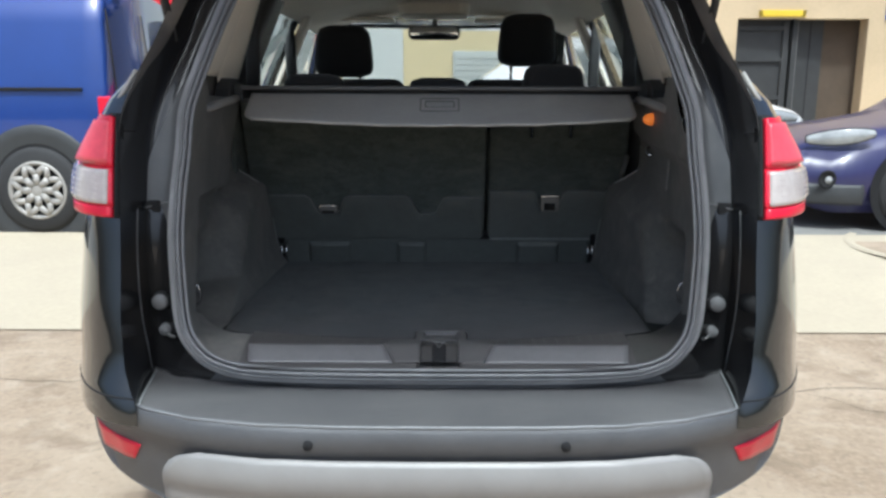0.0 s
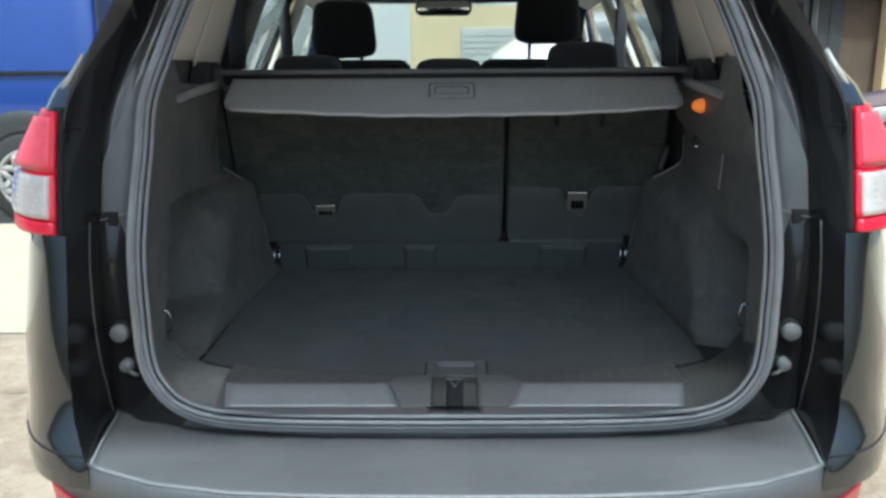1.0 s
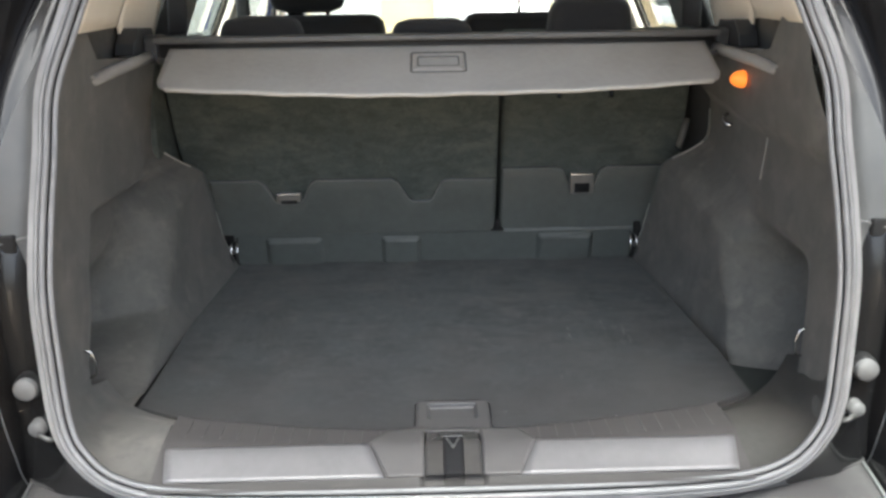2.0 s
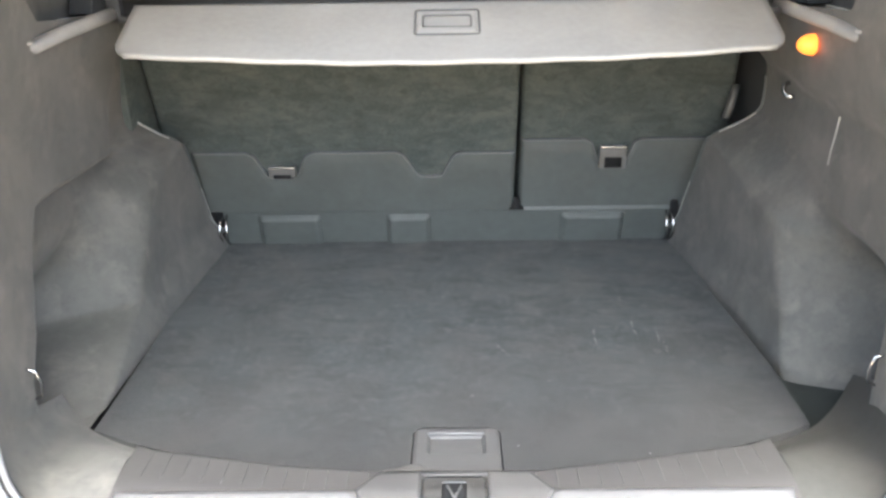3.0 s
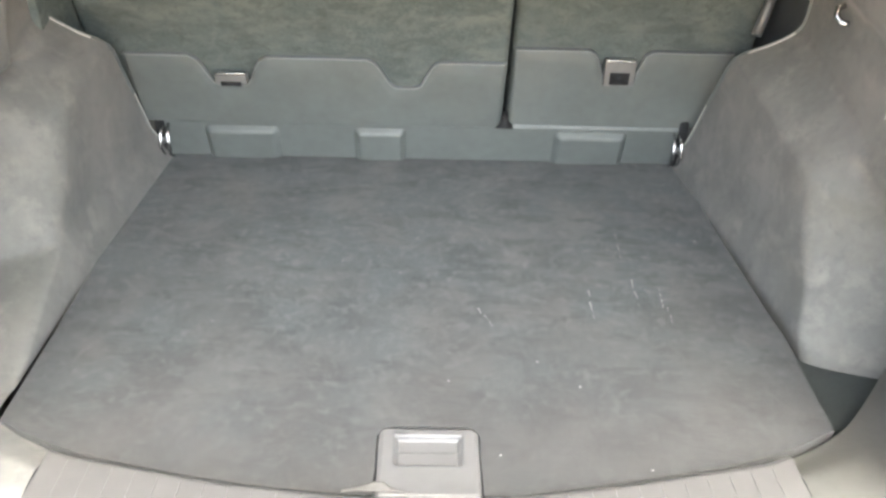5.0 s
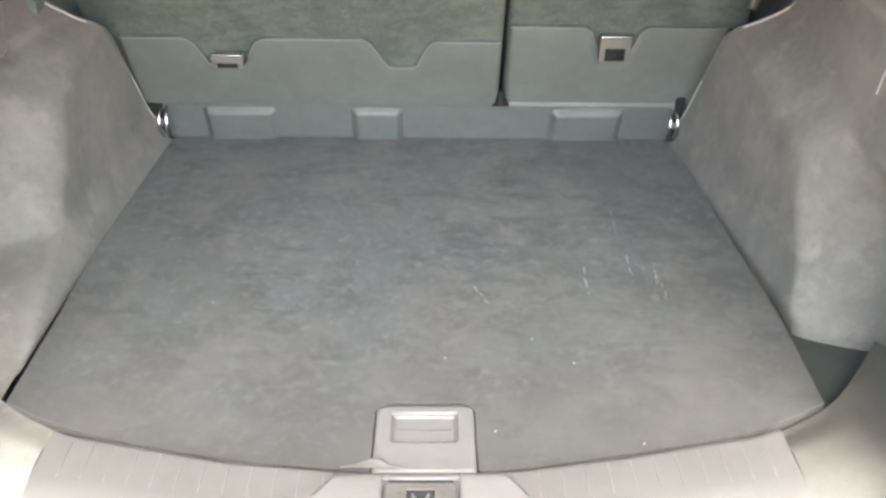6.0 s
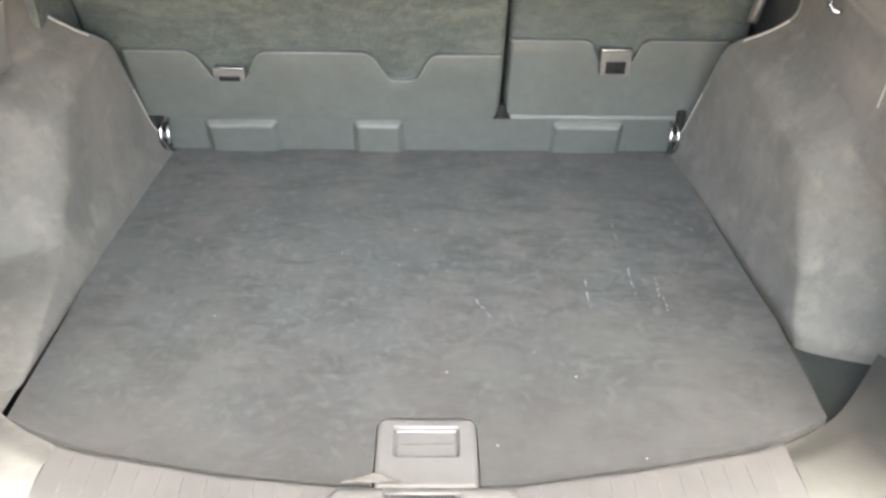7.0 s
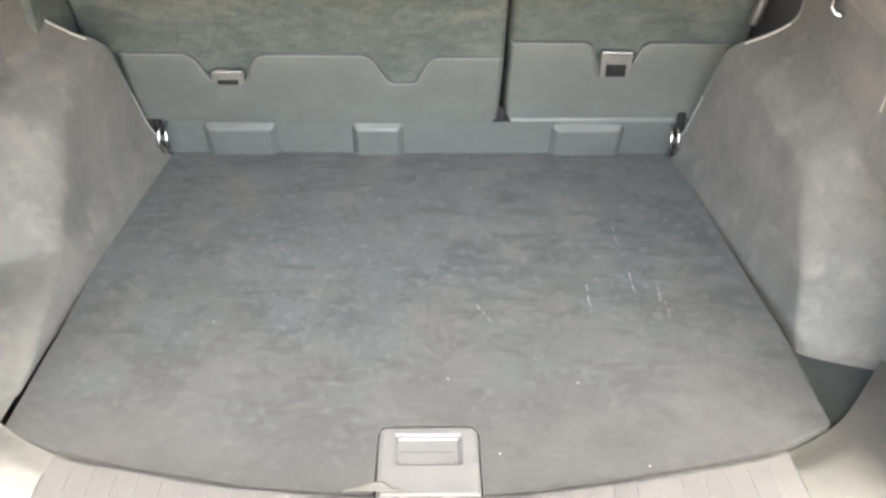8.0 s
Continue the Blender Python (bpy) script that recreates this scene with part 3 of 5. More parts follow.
    part("stop_ring", lathe([(0.006, 0.016), (0.004, 0.019), (0.010, 0.0205), (0.03, 0.0205)], (0.612 * sg, 1.632, 0.806), "y", 24), DARK, suv)
    clip = part("striker_clip", lathe([(0.0, 0.0), (0.0, 0.010), (0.004, 0.0125), (0.02, 0.013)], (0.604 * sg, 1.624, 0.743), "y", 18), STOP, suv, "grey clip on the jamb")
    part("clip_tail", tube([(0.600 * sg, 1.622, 0.739), (0.588 * sg, 1.620, 0.732), (0.579 * sg, 1.620, 0.730)], 0.0035, 8), ZINC, clip)
    part("gutter_plug", slab(rounded(0.612, 0.640, 0.998, 1.024, 0.004), 1.672, 1.690, "y") if sg > 0 else slab(rounded(-0.640, -0.612, 0.998, 1.024, 0.004), 1.672, 1.690, "y"), DARK, suv, "black rubber plug", bevel=0.003)

# greenhouse


def side_x(z):
    return 0.815 - max(0, z - 1.21) * 0.46 - max(0, z - 1.6) * 0.8


def pillar_panel(ya0, yb0, ya1, yb1, inset, z0=1.20, z1=1.62):
    return lambda u, v: ((side_x(lerp(z0, z1, v)) - inset), lerp(lerp(ya0, yb0, u), lerp(ya1, yb1, u), v), lerp(z0, z1, v))


for sg in (-1, 1):
    def mirrored(fn):
        return lambda u, v: (fn(u, v)[0] * sg, fn(u, v)[1], fn(u, v)[2])

    def rear_post(u, v):
        z = lerp(1.21, 1.66, v)
        xo, yo = edge_at(z)
        k = step(1.23, 1.34, z)
        return (lerp(xo, side_x(z), u ** lerp(0.62, 1, k)), lerp(yo, lerp(2.07, 2.17, v), u ** lerp(1.5, 0.9, k)), z)
    part("rear_pillar", grid(mirrored(rear_post), 10, 14), PAINT, suv, "gloss black rear pillar")
    # Silver tube stands in for the reflection along the window's edge.
    part("pillar_edge", tube([flip(rear_post(1, v), sg) for v in np.linspace(0.22, 1.0, 12)], 0.0035, 6), ALLOY, suv, "pale strip painted as the rear pillar's edge highlight")
    for nm, a, b, c, d in (("rear_side_pillar", 2.74, 3.05, 2.77, 3.0), ("centre_pillar", 3.55, 3.70, 3.57, 3.67)):
        part(nm, grid(mirrored(pillar_panel(a, b, c, d, 0.0)), 2, 10), PAINT, suv, thick=0.02)
        part("pillar_trim", grid(mirrored(pillar_panel(a - .01, b + .01, c - .01, d + .01, 0.045)), 2, 10), PLASTIC if nm == "rear_side_pillar" else BEIGE, suv, thick=0.02)
    part("front_pillar", grid(mirrored(pillar_panel(4.85, 5.0, 4.2, 4.3, 0.0)), 2, 10), PAINT, suv, thick=0.02)
    part("front_pillar_trim", grid(mirrored(pillar_panel(4.83, 4.95, 4.18, 4.28, 0.04)), 2, 10), BEIGE, suv, thick=0.02)
    pane("quarter_window", grid(mirrored(pillar_panel(2.07, 2.74, 2.17, 2.77, 0.012)), 4, 8), PRIVACY, suv, "lightly tinted side glass")
    pane("rear_door_window", grid(mirrored(pillar_panel(3.05, 3.55, 3.0, 3.57, 0.012)), 4, 8), PRIVACY, suv, "lightly tinted side glass")
    pane("front_door_window", grid(mirrored(pillar_panel(3.70, 4.85, 3.67, 4.2, 0.012)), 4, 8), CLEAR, suv, "clear door glass")

    def post_fold(z):
        lean = 0.36 * (z - 1.30)
        return Vector((0.600 - lean, 2.13 + 0.25 * (z - 1.3), z))

    def post_trim(u, v):
        z = lerp(1.296, 1.64, v)
        a = spline(SEAL, float(np.interp(z, [p[2] for p in SEAL[9:16]], range(9, 16))))
        p = Vector((a.x - 0.004, a.y + 0.012, z)).lerp(post_fold(z), u)
        return (p.x * sg, p.y, p.z)

    def post_return(u, v):
        z = lerp(1.305 - 0.067 * step(0.0, 0.35, u), 1.64, v)
        a = post_fold(z) + Vector((0.004, 0.006, 0))
        p = a.lerp(Vector((0.612 - 0.33 * (z - 1.30), 2.40, z)), u)
        return (p.x * sg, p.y, p.z)
    part("rear_pillar_trim", grid(post_trim, 12, 14), BEIGE, suv, "beige rear pillar trim", thick=0.006)
    part("pillar_trim_return", grid(post_return, 8, 14), BEIGE, suv, "beige inner face of the pillar trim", thick=0.006)
    part("trim_opening", grid(lambda u, v: (lerp(0.622, 0.632, u) * sg, lerp(2.02, 2.42, u), lerp(1.235, 1.33, v)), 4, 2), LINING, suv, "grey panel behind the pillar trim", thick=0.004)
    part("seat_belt", tube([(0.60 * sg, 2.62, 1.60), (0.585 * sg, 2.5, 1.42), (0.57 * sg, 2.42, 1.27)], 0.022, 8, flat=0.1), FABRIC, suv, "black rear seat belt")
    part("front_belt", tube([(0.67 * sg, 3.54, 1.55), (0.66 * sg, 3.53, 1.3), (0.67 * sg, 3.52, 1.0)], 0.024, 8, flat=0.1), FABRIC, suv, "black front seat belt")
    part("door_lining", box(0.80 * sg, 0.74 * sg, 2.6, 4.9, 0.45, 1.20), PLASTIC, suv, bevel=0.02)
    part("roof_rail", tube([(0.60 * sg, 2.2, 1.70), (0.60 * sg, 2.3, 1.735), (0.60 * sg, 3.9, 1.735), (0.60 * sg, 4.05, 1.70)], 0.016, 8), PAINT, suv)


def roof(u, v):
    y = lerp(2.03, 4.22, v)
    x = lerp(-0.66, 0.66, u)
    return (x, y, 1.725 - 0.10 * (abs(x) / 0.66) ** 3 - 0.03 * (2 * v - 1) ** 2 * (v > 0.5) - 0.02)


part("roof", grid(roof, 20, 14), PAINT, suv, thick=0.02)
part("headliner", grid(lambda u, v: (roof(u, v)[0] * 0.97, lerp(2.1, 4.18, v), roof(u, v)[2] - 0.06), 20, 14), BEIGE, suv, "beige cloth headliner")
pane("windscreen", grid(lambda u, v: (lerp(-0.62 - 0.1 * (1 - v), 0.62 + 0.1 * (1 - v), u), lerp(5.05, 4.24, v) - 0.12 * (2 * u - 1) ** 2, lerp(1.12, 1.64, v)), 12, 6), CLEAR, suv, "clear windscreen")


def bonnet(u, v):
    x = lerp(-0.86, 0.86, u)
    y = lerp(5.0, 5.85, v)
    return (x * (1 - 0.12 * v), y - 0.10 * (2 * u - 1) ** 2 * v, 1.13 - 0.13 * v - 0.12 * v ** 4 - 0.03 * (2 * u - 1) ** 2)


part("bonnet", grid(bonnet, 16, 12), PAINT, suv, thick=0.02)
part("front_bumper", grid(lambda u, v: (lerp(-0.80, 0.80, u), 5.86 - 0.33 * (2 * u - 1) ** 4 + 0.05 * math.sin(math.pi * v), lerp(0.25, 0.92, v)), 20, 8), PAINT, suv, thick=0.02)
part("underbody", box(-0.60, 0.60, 1.75, 5.5, 0.22, 0.40), DARK, suv, bevel=0.02)
part("dashboard", slab([(4.45, 0.70), (4.40, 1.02), (4.55, 1.10), (5.0, 1.08), (5.0, 0.70)], -0.72, 0.72, "x"), PLASTIC, suv, "black dashboard", bevel=0.02)
part("cabin_floor", box(-0.74, 0.74, 2.6, 4.9, 0.40, 0.44), CARPET, suv)


def wheel(name, at, r, wide, owner):
    t = part(name, lathe([(-wide / 2, r * .66), (-wide / 2, r * .90), (-wide * .36, r), (wide * .36, r), (wide / 2, r * .90), (wide / 2, r * .66)], at, "x"), TYRE, owner, "black tyre on an alloy wheel")
    return t


for yy in (2.35, 5.02):
    for sg in (-1, 1):
        c = (0.75 * sg, yy, 0.345 + ground_z(yy))
        w_ = wheel("wheel", c, 0.345, 0.22, suv)
        bm = lathe([(0.09 * sg, 0.235), (0.10 * sg, 0.22), (0.06 * sg, 0.20), (0.06 * sg, 0.0)], c, "x")
        for k in range(5):
            a = 2 * math.pi * k / 5
            tube([(c[0] + 0.085 * sg, c[1] + 0.04 * math.cos(a), c[2] + 0.04 * math.sin(a)), (c[0] + 0.09 * sg, c[1] + 0.22 * math.cos(a), c[2] + 0.22 * math.sin(a))], 0.022, 8, bm)
        part("rim", bm, ALLOY, w_, "silver five-spoke rim")

# raised tailgate, over the eye
def gate(u, v):
    x = lerp(-0.62, 0.62, u)
    y = lerp(2.02, 0.90, v)
    return (x * (1 + 0.12 * v), y, 1.745 + 0.44 * v + 0.05 * math.sin(math.pi * v) - 0.05 * (2 * u - 1) ** 2)


gate_ob = part("tailgate", grid(gate, 16, 12), PAINT, suv, "black tailgate swung up", thick=0.06)
for sg in (-1, 1):
    part("gas_strut", tube([(0.60 * sg, 1.80, 1.37), (0.62 * sg, 1.62, 1.80)], 0.010, 8), PLASTIC, suv)

# ---- boot interior ----
FRONT = [(-0.512, 1.771), (-0.401, 1.722), (-0.223, 1.682), (-0.1, 1.667), (0.006, 1.663), (0.11, 1.667), (0.234, 1.688), (0.395, 1.723), (0.506, 1.773)]


def front_y(x):
    return float(np.interp(x, [p[0] for p in FRONT], [p[1] for p in FRONT]))


part("boot_well", box(-0.68, 0.68, 1.60, 2.70, 0.610, 0.625), DARK, suv)
SCUFFS = [(0.248, 2.066, 0.246, 1.994), (0.323, 2.235, 0.317, 2.16), (0.321, 2.098, 0.319, 2.028), (0.360, 2.075, 0.354, 2.022), (0.362, 2.024, 0.357, 1.98), (0.076, 2.014, 0.098, 1.970)]
LINT = [(-0.456, 2.275), (-0.041, 2.105), (0.031, 1.853), (0.202, 1.845), (0.151, 1.894), (0.454, 2.215), (-0.135, 2.137), (0.264, 1.704), (0.090, 1.724), (-0.303, 1.973), (-0.017, 2.211)]
board = thing("load_floor", (0, 2.1, 0.682), "flat charcoal carpeted load floor with pale scuffs", "floor board")
outl = []
for i in range(41):
    x = lerp(-0.513, 0.507, i / 40)
    s = spline([(a, b, 0) for a, b in FRONT], 8 * i / 40)
    outl.append((s.x, s.y))
front_l = [p for p in outl if p[0] < -0.056]
front_r = [p for p in outl if p[0] > 0.067]
notch = [(-0.056, 1.665), (-0.056, 1.754), (-0.05, 1.766), (-0.038, 1.771), (0.049, 1.771), (0.061, 1.766), (0.067, 1.754), (0.067, 1.666)]
outline = front_l + notch + front_r + [(0.512, 1.95), (0.503, 2.20), (0.500, 2.519), (-0.528, 2.519), (-0.5255, 2.25), (-0.5145, 1.95)]
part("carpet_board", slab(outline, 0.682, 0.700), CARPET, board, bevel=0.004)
# pull handle in the floor
def pull(u, v):
    y = lerp(1.6600, 1.767, v)
    k = max(0.0, y - 1.754) / 0.013
    half = 0.0595 - 0.013 * (1 - (1 - min(1, k) ** 2) ** 0.5)
    x = 0.0057 + lerp(-half, half, u)
    dip = step(-0.036, -0.030, x) * step(-0.046, -0.040, -x) * step(1.704, 1.712, y) * step(-1.7530, -1.7518, -y)
    lip = 0.0025 * (1 - step(0, 0.05, min(u, 1 - u, v, 1 - v)))
    return (x, y, 0.7025 - lip - dip * (0.0066 + 0.0022 * step(1.730, 1.733, y)))


handle = part("pull_handle", grid(pull, 70, 110), HANDLE, board, "worn grey plastic lift handle", thick=0.012)
# Pale bar put in as the highlight along the recess's top edge.
part("grip_bar", tube([(-0.035, 1.7525, 0.7020), (0.045, 1.7525, 0.7020)], 0.0020, 8), RAMP, handle)
# scuffs and lint on the carpet
rng = random.Random(5)
for x0, y0, x1, y1 in SCUFFS:
    bm = bmesh.new()
    at = 0.0
    while at < 1:
        to = min(1.0, at + rng.uniform(0.10, 0.34))
        a, b = Vector((lerp(x0, x1, at), lerp(y0, y1, at))), Vector((lerp(x0, x1, to), lerp(y0, y1, to)))
        a.x += rng.uniform(-0.0014, 0.0014)
        b.x += rng.uniform(-0.0014, 0.0014)
        d = Vector((b.y - a.y, a.x - b.x)).normalized() * rng.uniform(0.0005, 0.0011)
        slab([tuple(a - d), tuple(b - 0.3 * d), tuple(b + 0.3 * d), tuple(a + d)], 0.7002, 0.7005, bm=bm)
        at = to + rng.uniform(0.04, 0.22)
    part("scuff", bm, SCUFF, board, "pale broken scratch in the carpet", smooth=False)
for lx, ly in LINT:
    part("lint", lathe([(0, 0.0), (0.0006, 0.0012), (0.0012, 0.0)], (lx, ly, 0.7003), "z", 6), FLEECE, board)

# sill trim between the seal and the floor board
def sill_at(x, v):
    a = abs(x)
    yb = 1.538 + 1.2 * max(0, a - 0.38) ** 2
    yf = front_y(max(-0.516, min(0.51, x))) - 0.009
    yy = lerp(yb, yf, v)
    dip = 0.016 * step(-0.046, -0.042, x) * step(-0.050, -0.046, -x) * step(-1.632, -1.627, -yy)
    z = 0.690 - dip + 0.026 * step(0.0, 0.58, v) - 0.018 * step(0.93, 1.0, v)
    return (x, yy, z)


CORNER_EDGE = [(.425, 1.7215, .699), (.470, 1.744, .698), (.508, 1.768, .698), (.535, 1.790, .701), (.566, 1.822, .706), (.604, 1.862, .726)]


def corner_at(u, v):
    """The rounded corner that rises from the sill to the lining, from the seal to the floor's edge."""
    a = spline(SEAL, lerp(2.28, 6.2, u)) + Vector((0, 0.009, 0.002))
    b = spline(CORNER_EDGE, 5 * u)
    p = a.lerp(b, v)
    p.z += (0.022 * step(0.0, 0.58, v) * (1 - step(0.72, 1.0, v))) * (1 - step(0.0, 0.7, u)) - 0.012 * math.sin(math.pi * v) * step(0.4, 0.9, u)
    return p


part("sill_trim", grid(lambda u, v: sill_at(lerp(-0.425, 0.425, u), v), 240, 40), SILL, suv, "worn grey plastic boot sill")
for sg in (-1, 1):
    # Left keeps the plain lining; right takes the copy darkened for shade.
    part("sill_corner", grid(lambda u, v: flip(corner_at(u * (0.90 if sg < 0 else 1.0), v), sg), 40, 30), LINING if sg < 0 else CORNERSHADE, suv, "grey felt corner between the sill and the side")
    for k in range(12):
        rx = (0.105 + 0.0265 * k) * sg
        part("rib", tube([Vector(sill_at(rx, v)) + Vector((0, 0, 0.0001)) for v in (0.60, 0.68, 0.76, 0.84, 0.90)], 0.0006, 6), HOUSING, suv)
def ramp_z(y):
    return 0.6935 + 0.026 * step(1.540, 1.612, y)


for sg in (-1, 1):
    def ramp(u, v):
        x = lerp(0.097 + 0.024 * v, 0.415 - 0.010 * (1 - v), u)
        y = lerp(1.555, 1.609, v)
        return (x * sg, y, ramp_z(y))
    part("sill_strip", grid(ramp, 20, 8), RAMP, suv, "brushed silver strip on the boot sill", thick=0.003)
def surround(side):
    """One cheek of the latch surround: it widens up the slope and narrows to the floor."""
    def fn(u, v):
        y = lerp(1.555, 1.645, v)
        x = lerp(0.042, float(np.interp(y, [1.555, 1.607, 1.645], [0.094, 0.122, 0.092])), u)
        return (0.002 + x * side, y, ramp_z(y) + 0.0014 - 0.002 * step(0.9, 1.0, v))
    return fn


lm = grid(surround(1), 12, 24)
grid(surround(-1), 12, 24, lm)
grid(lambda u, v: (0.002 + lerp(-0.042, 0.042, u), lerp(1.6354, 1.645, v), ramp_z(1.645) + 0.0014 - 0.002 * step(0.3, 1, v)), 4, 6, lm)
latch = part("latch_housing", lm, HOUSING, suv, "pale grey latch surround", thick=0.004)


def latch_face(u, v):
    """The latch's glossy face: rounded at the top, with a slot down its middle."""
    y = lerp(1.556, 1.634, v)
    half = 0.0405 - 0.007 * (1 - (1 - min(1, max(0, y - 1.627) / 0.007) ** 2) ** 0.5)
    x = lerp(-half, half, u)
    edge = step(0, 0.05, u) * step(0, 0.05, 1 - u) * step(0, 0.05, 1 - v)
    well = step(0.0150, 0.0138, abs(x)) * step(1.6220, 1.6208, y)
    return (0.002 + x, y, ramp_z(y) - 0.0015 + 0.002 * edge - 0.018 * well)


part("latch_plate", grid(latch_face, 70, 70), LATCH, latch, "glossy grey latch plate", smooth=False)
# Black sheet just under the plate's face replaces the shade inside the slot.
part("latch_well", grid(lambda u, v: (lerp(-0.0128, 0.0168, u), lerp(1.558, 1.6222, v), ramp_z(lerp(1.558, 1.6222, v)) - 0.0010), 4, 14), DARK, latch, "black sheet filling the latch slot as its shade", thick=0.004)
part("latch_gap", box(-0.0330, 0.0370, 1.6342, 1.6354, 0.712, 0.7196), DARK, latch, "black gap over the latch", bevel=0.0008)
for cx in (-0.0070, 0.0110):
    part("latch_claw", tube([(lerp(cx, 0.002, k / 5), lerp(1.616, 1.596, k / 5), ramp_z(lerp(1.616, 1.596, k / 5)) - 0.0002) for k in range(6)], 0.0016, 8), STRIKER, latch, "dull metal latch claw")
for sg in (-1, 1):
    part("latch_clip", box(0.002 + 0.0235 * sg - 0.0022, 0.002 + 0.0235 * sg + 0.0022, 1.6170, 1.6182, 0.7180, 0.7206), DARK, latch, bevel=0.0003)
# torn corner of the floor's backing beside the handle
def torn(u, v):
    x = lerp(-0.090, -0.014, u)
    peak = float(np.interp(u, [0, 0.25, 0.46, 0.60, 0.72, 0.86, 1.0], [0.002, 0.009, 0.016, 0.014, 0.006, 0.004, 0.001]))
    return (x, 1.6635 + peak * v, 0.7050 + 0.003 * math.sin(math.pi * u) * (1 - v) + 0.0012 * math.sin(9 * u + 2 * v))


part("torn_backing", grid(torn, 20, 6), TORN, board, "pale torn backing at the floor's edge", thick=0.001)


# side linings with the wheel arches
def lining_x(y, z, left):
    ztop = 0.915 + 0.25 * max(0, y - 2.03)
    inner = 0.550 - 0.040 * max(0, y - 2.0) if left else 0.548 - 0.095 * max(0, y - 2.0)
    upper = 0.565 + 0.03 * step(1.66, 2.0, y) - 0.025 * step(1.05, 1.24, z)
    if left:
        upper += 0.022 * step(2.165, 2.215, y - 0.35 * (z - 1.02)) * step(0.95, 1.0, z)
    if not left:
        upper -= 0.017 * step(1.085, 1.120, z - 0.15 * max(0, y - 2.08)) * step(1.66, 1.76, y)
    w0 = float(np.interp(z, [p[2] for p in SEAL[2:14]], [p[0] for p in SEAL[2:14]])) + 0.004
    upper = lerp(w0, upper, step(1.60, 1.74, y))
    pocket = 0.11 * step(1.75, 1.83, y) * (1 - step(0.84, 0.95, z))
    if left:
        near = float(np.interp(z, [0.70, 0.79, 0.84, 0.93, 0.99], [1.75, 1.765, 1.800, 1.835, 1.875]))
        pocket = step(near - 0.010, near + 0.022, y) * (0.034 * (1 - step(0.982, 1.004, z)) + 0.076 * (1 - step(0.79, 0.93, z)))
    wall = upper + pocket
    edge = (2.028 + 0.70 * (z - 0.76) if z > 0.76 else 2.028 + 3.6 * (z - 0.76)) if left else 1.998 + (0.33 if z > 0.8 else 0.62) * (max(z, 0.69) - 0.8) - 9 * max(0, 0.715 - z) ** 2
    arch = (step(edge - 0.085, edge + 0.065, y) if left else step(edge - lerp(0.045, 0.078, step(0.69, 0.86, z)), edge + lerp(0.030, 0.052, step(0.69, 0.86, z)), y)) * (1 - step(ztop - 0.035, ztop + 0.05, z))
    inner -= (0.0255 if left else 0.014) * (1 - step(0.69, 0.78, z))
    return lerp(wall, inner, arch)


def lining_end(z):
    return float(np.interp(z, [0.66, 0.72, 0.95, 1.0, 1.05, 1.222, 1.234, 1.246, 1.30], [2.53, 2.505, 2.385, 2.345, 2.325, 2.29, 2.27, 1.945, 1.905]))


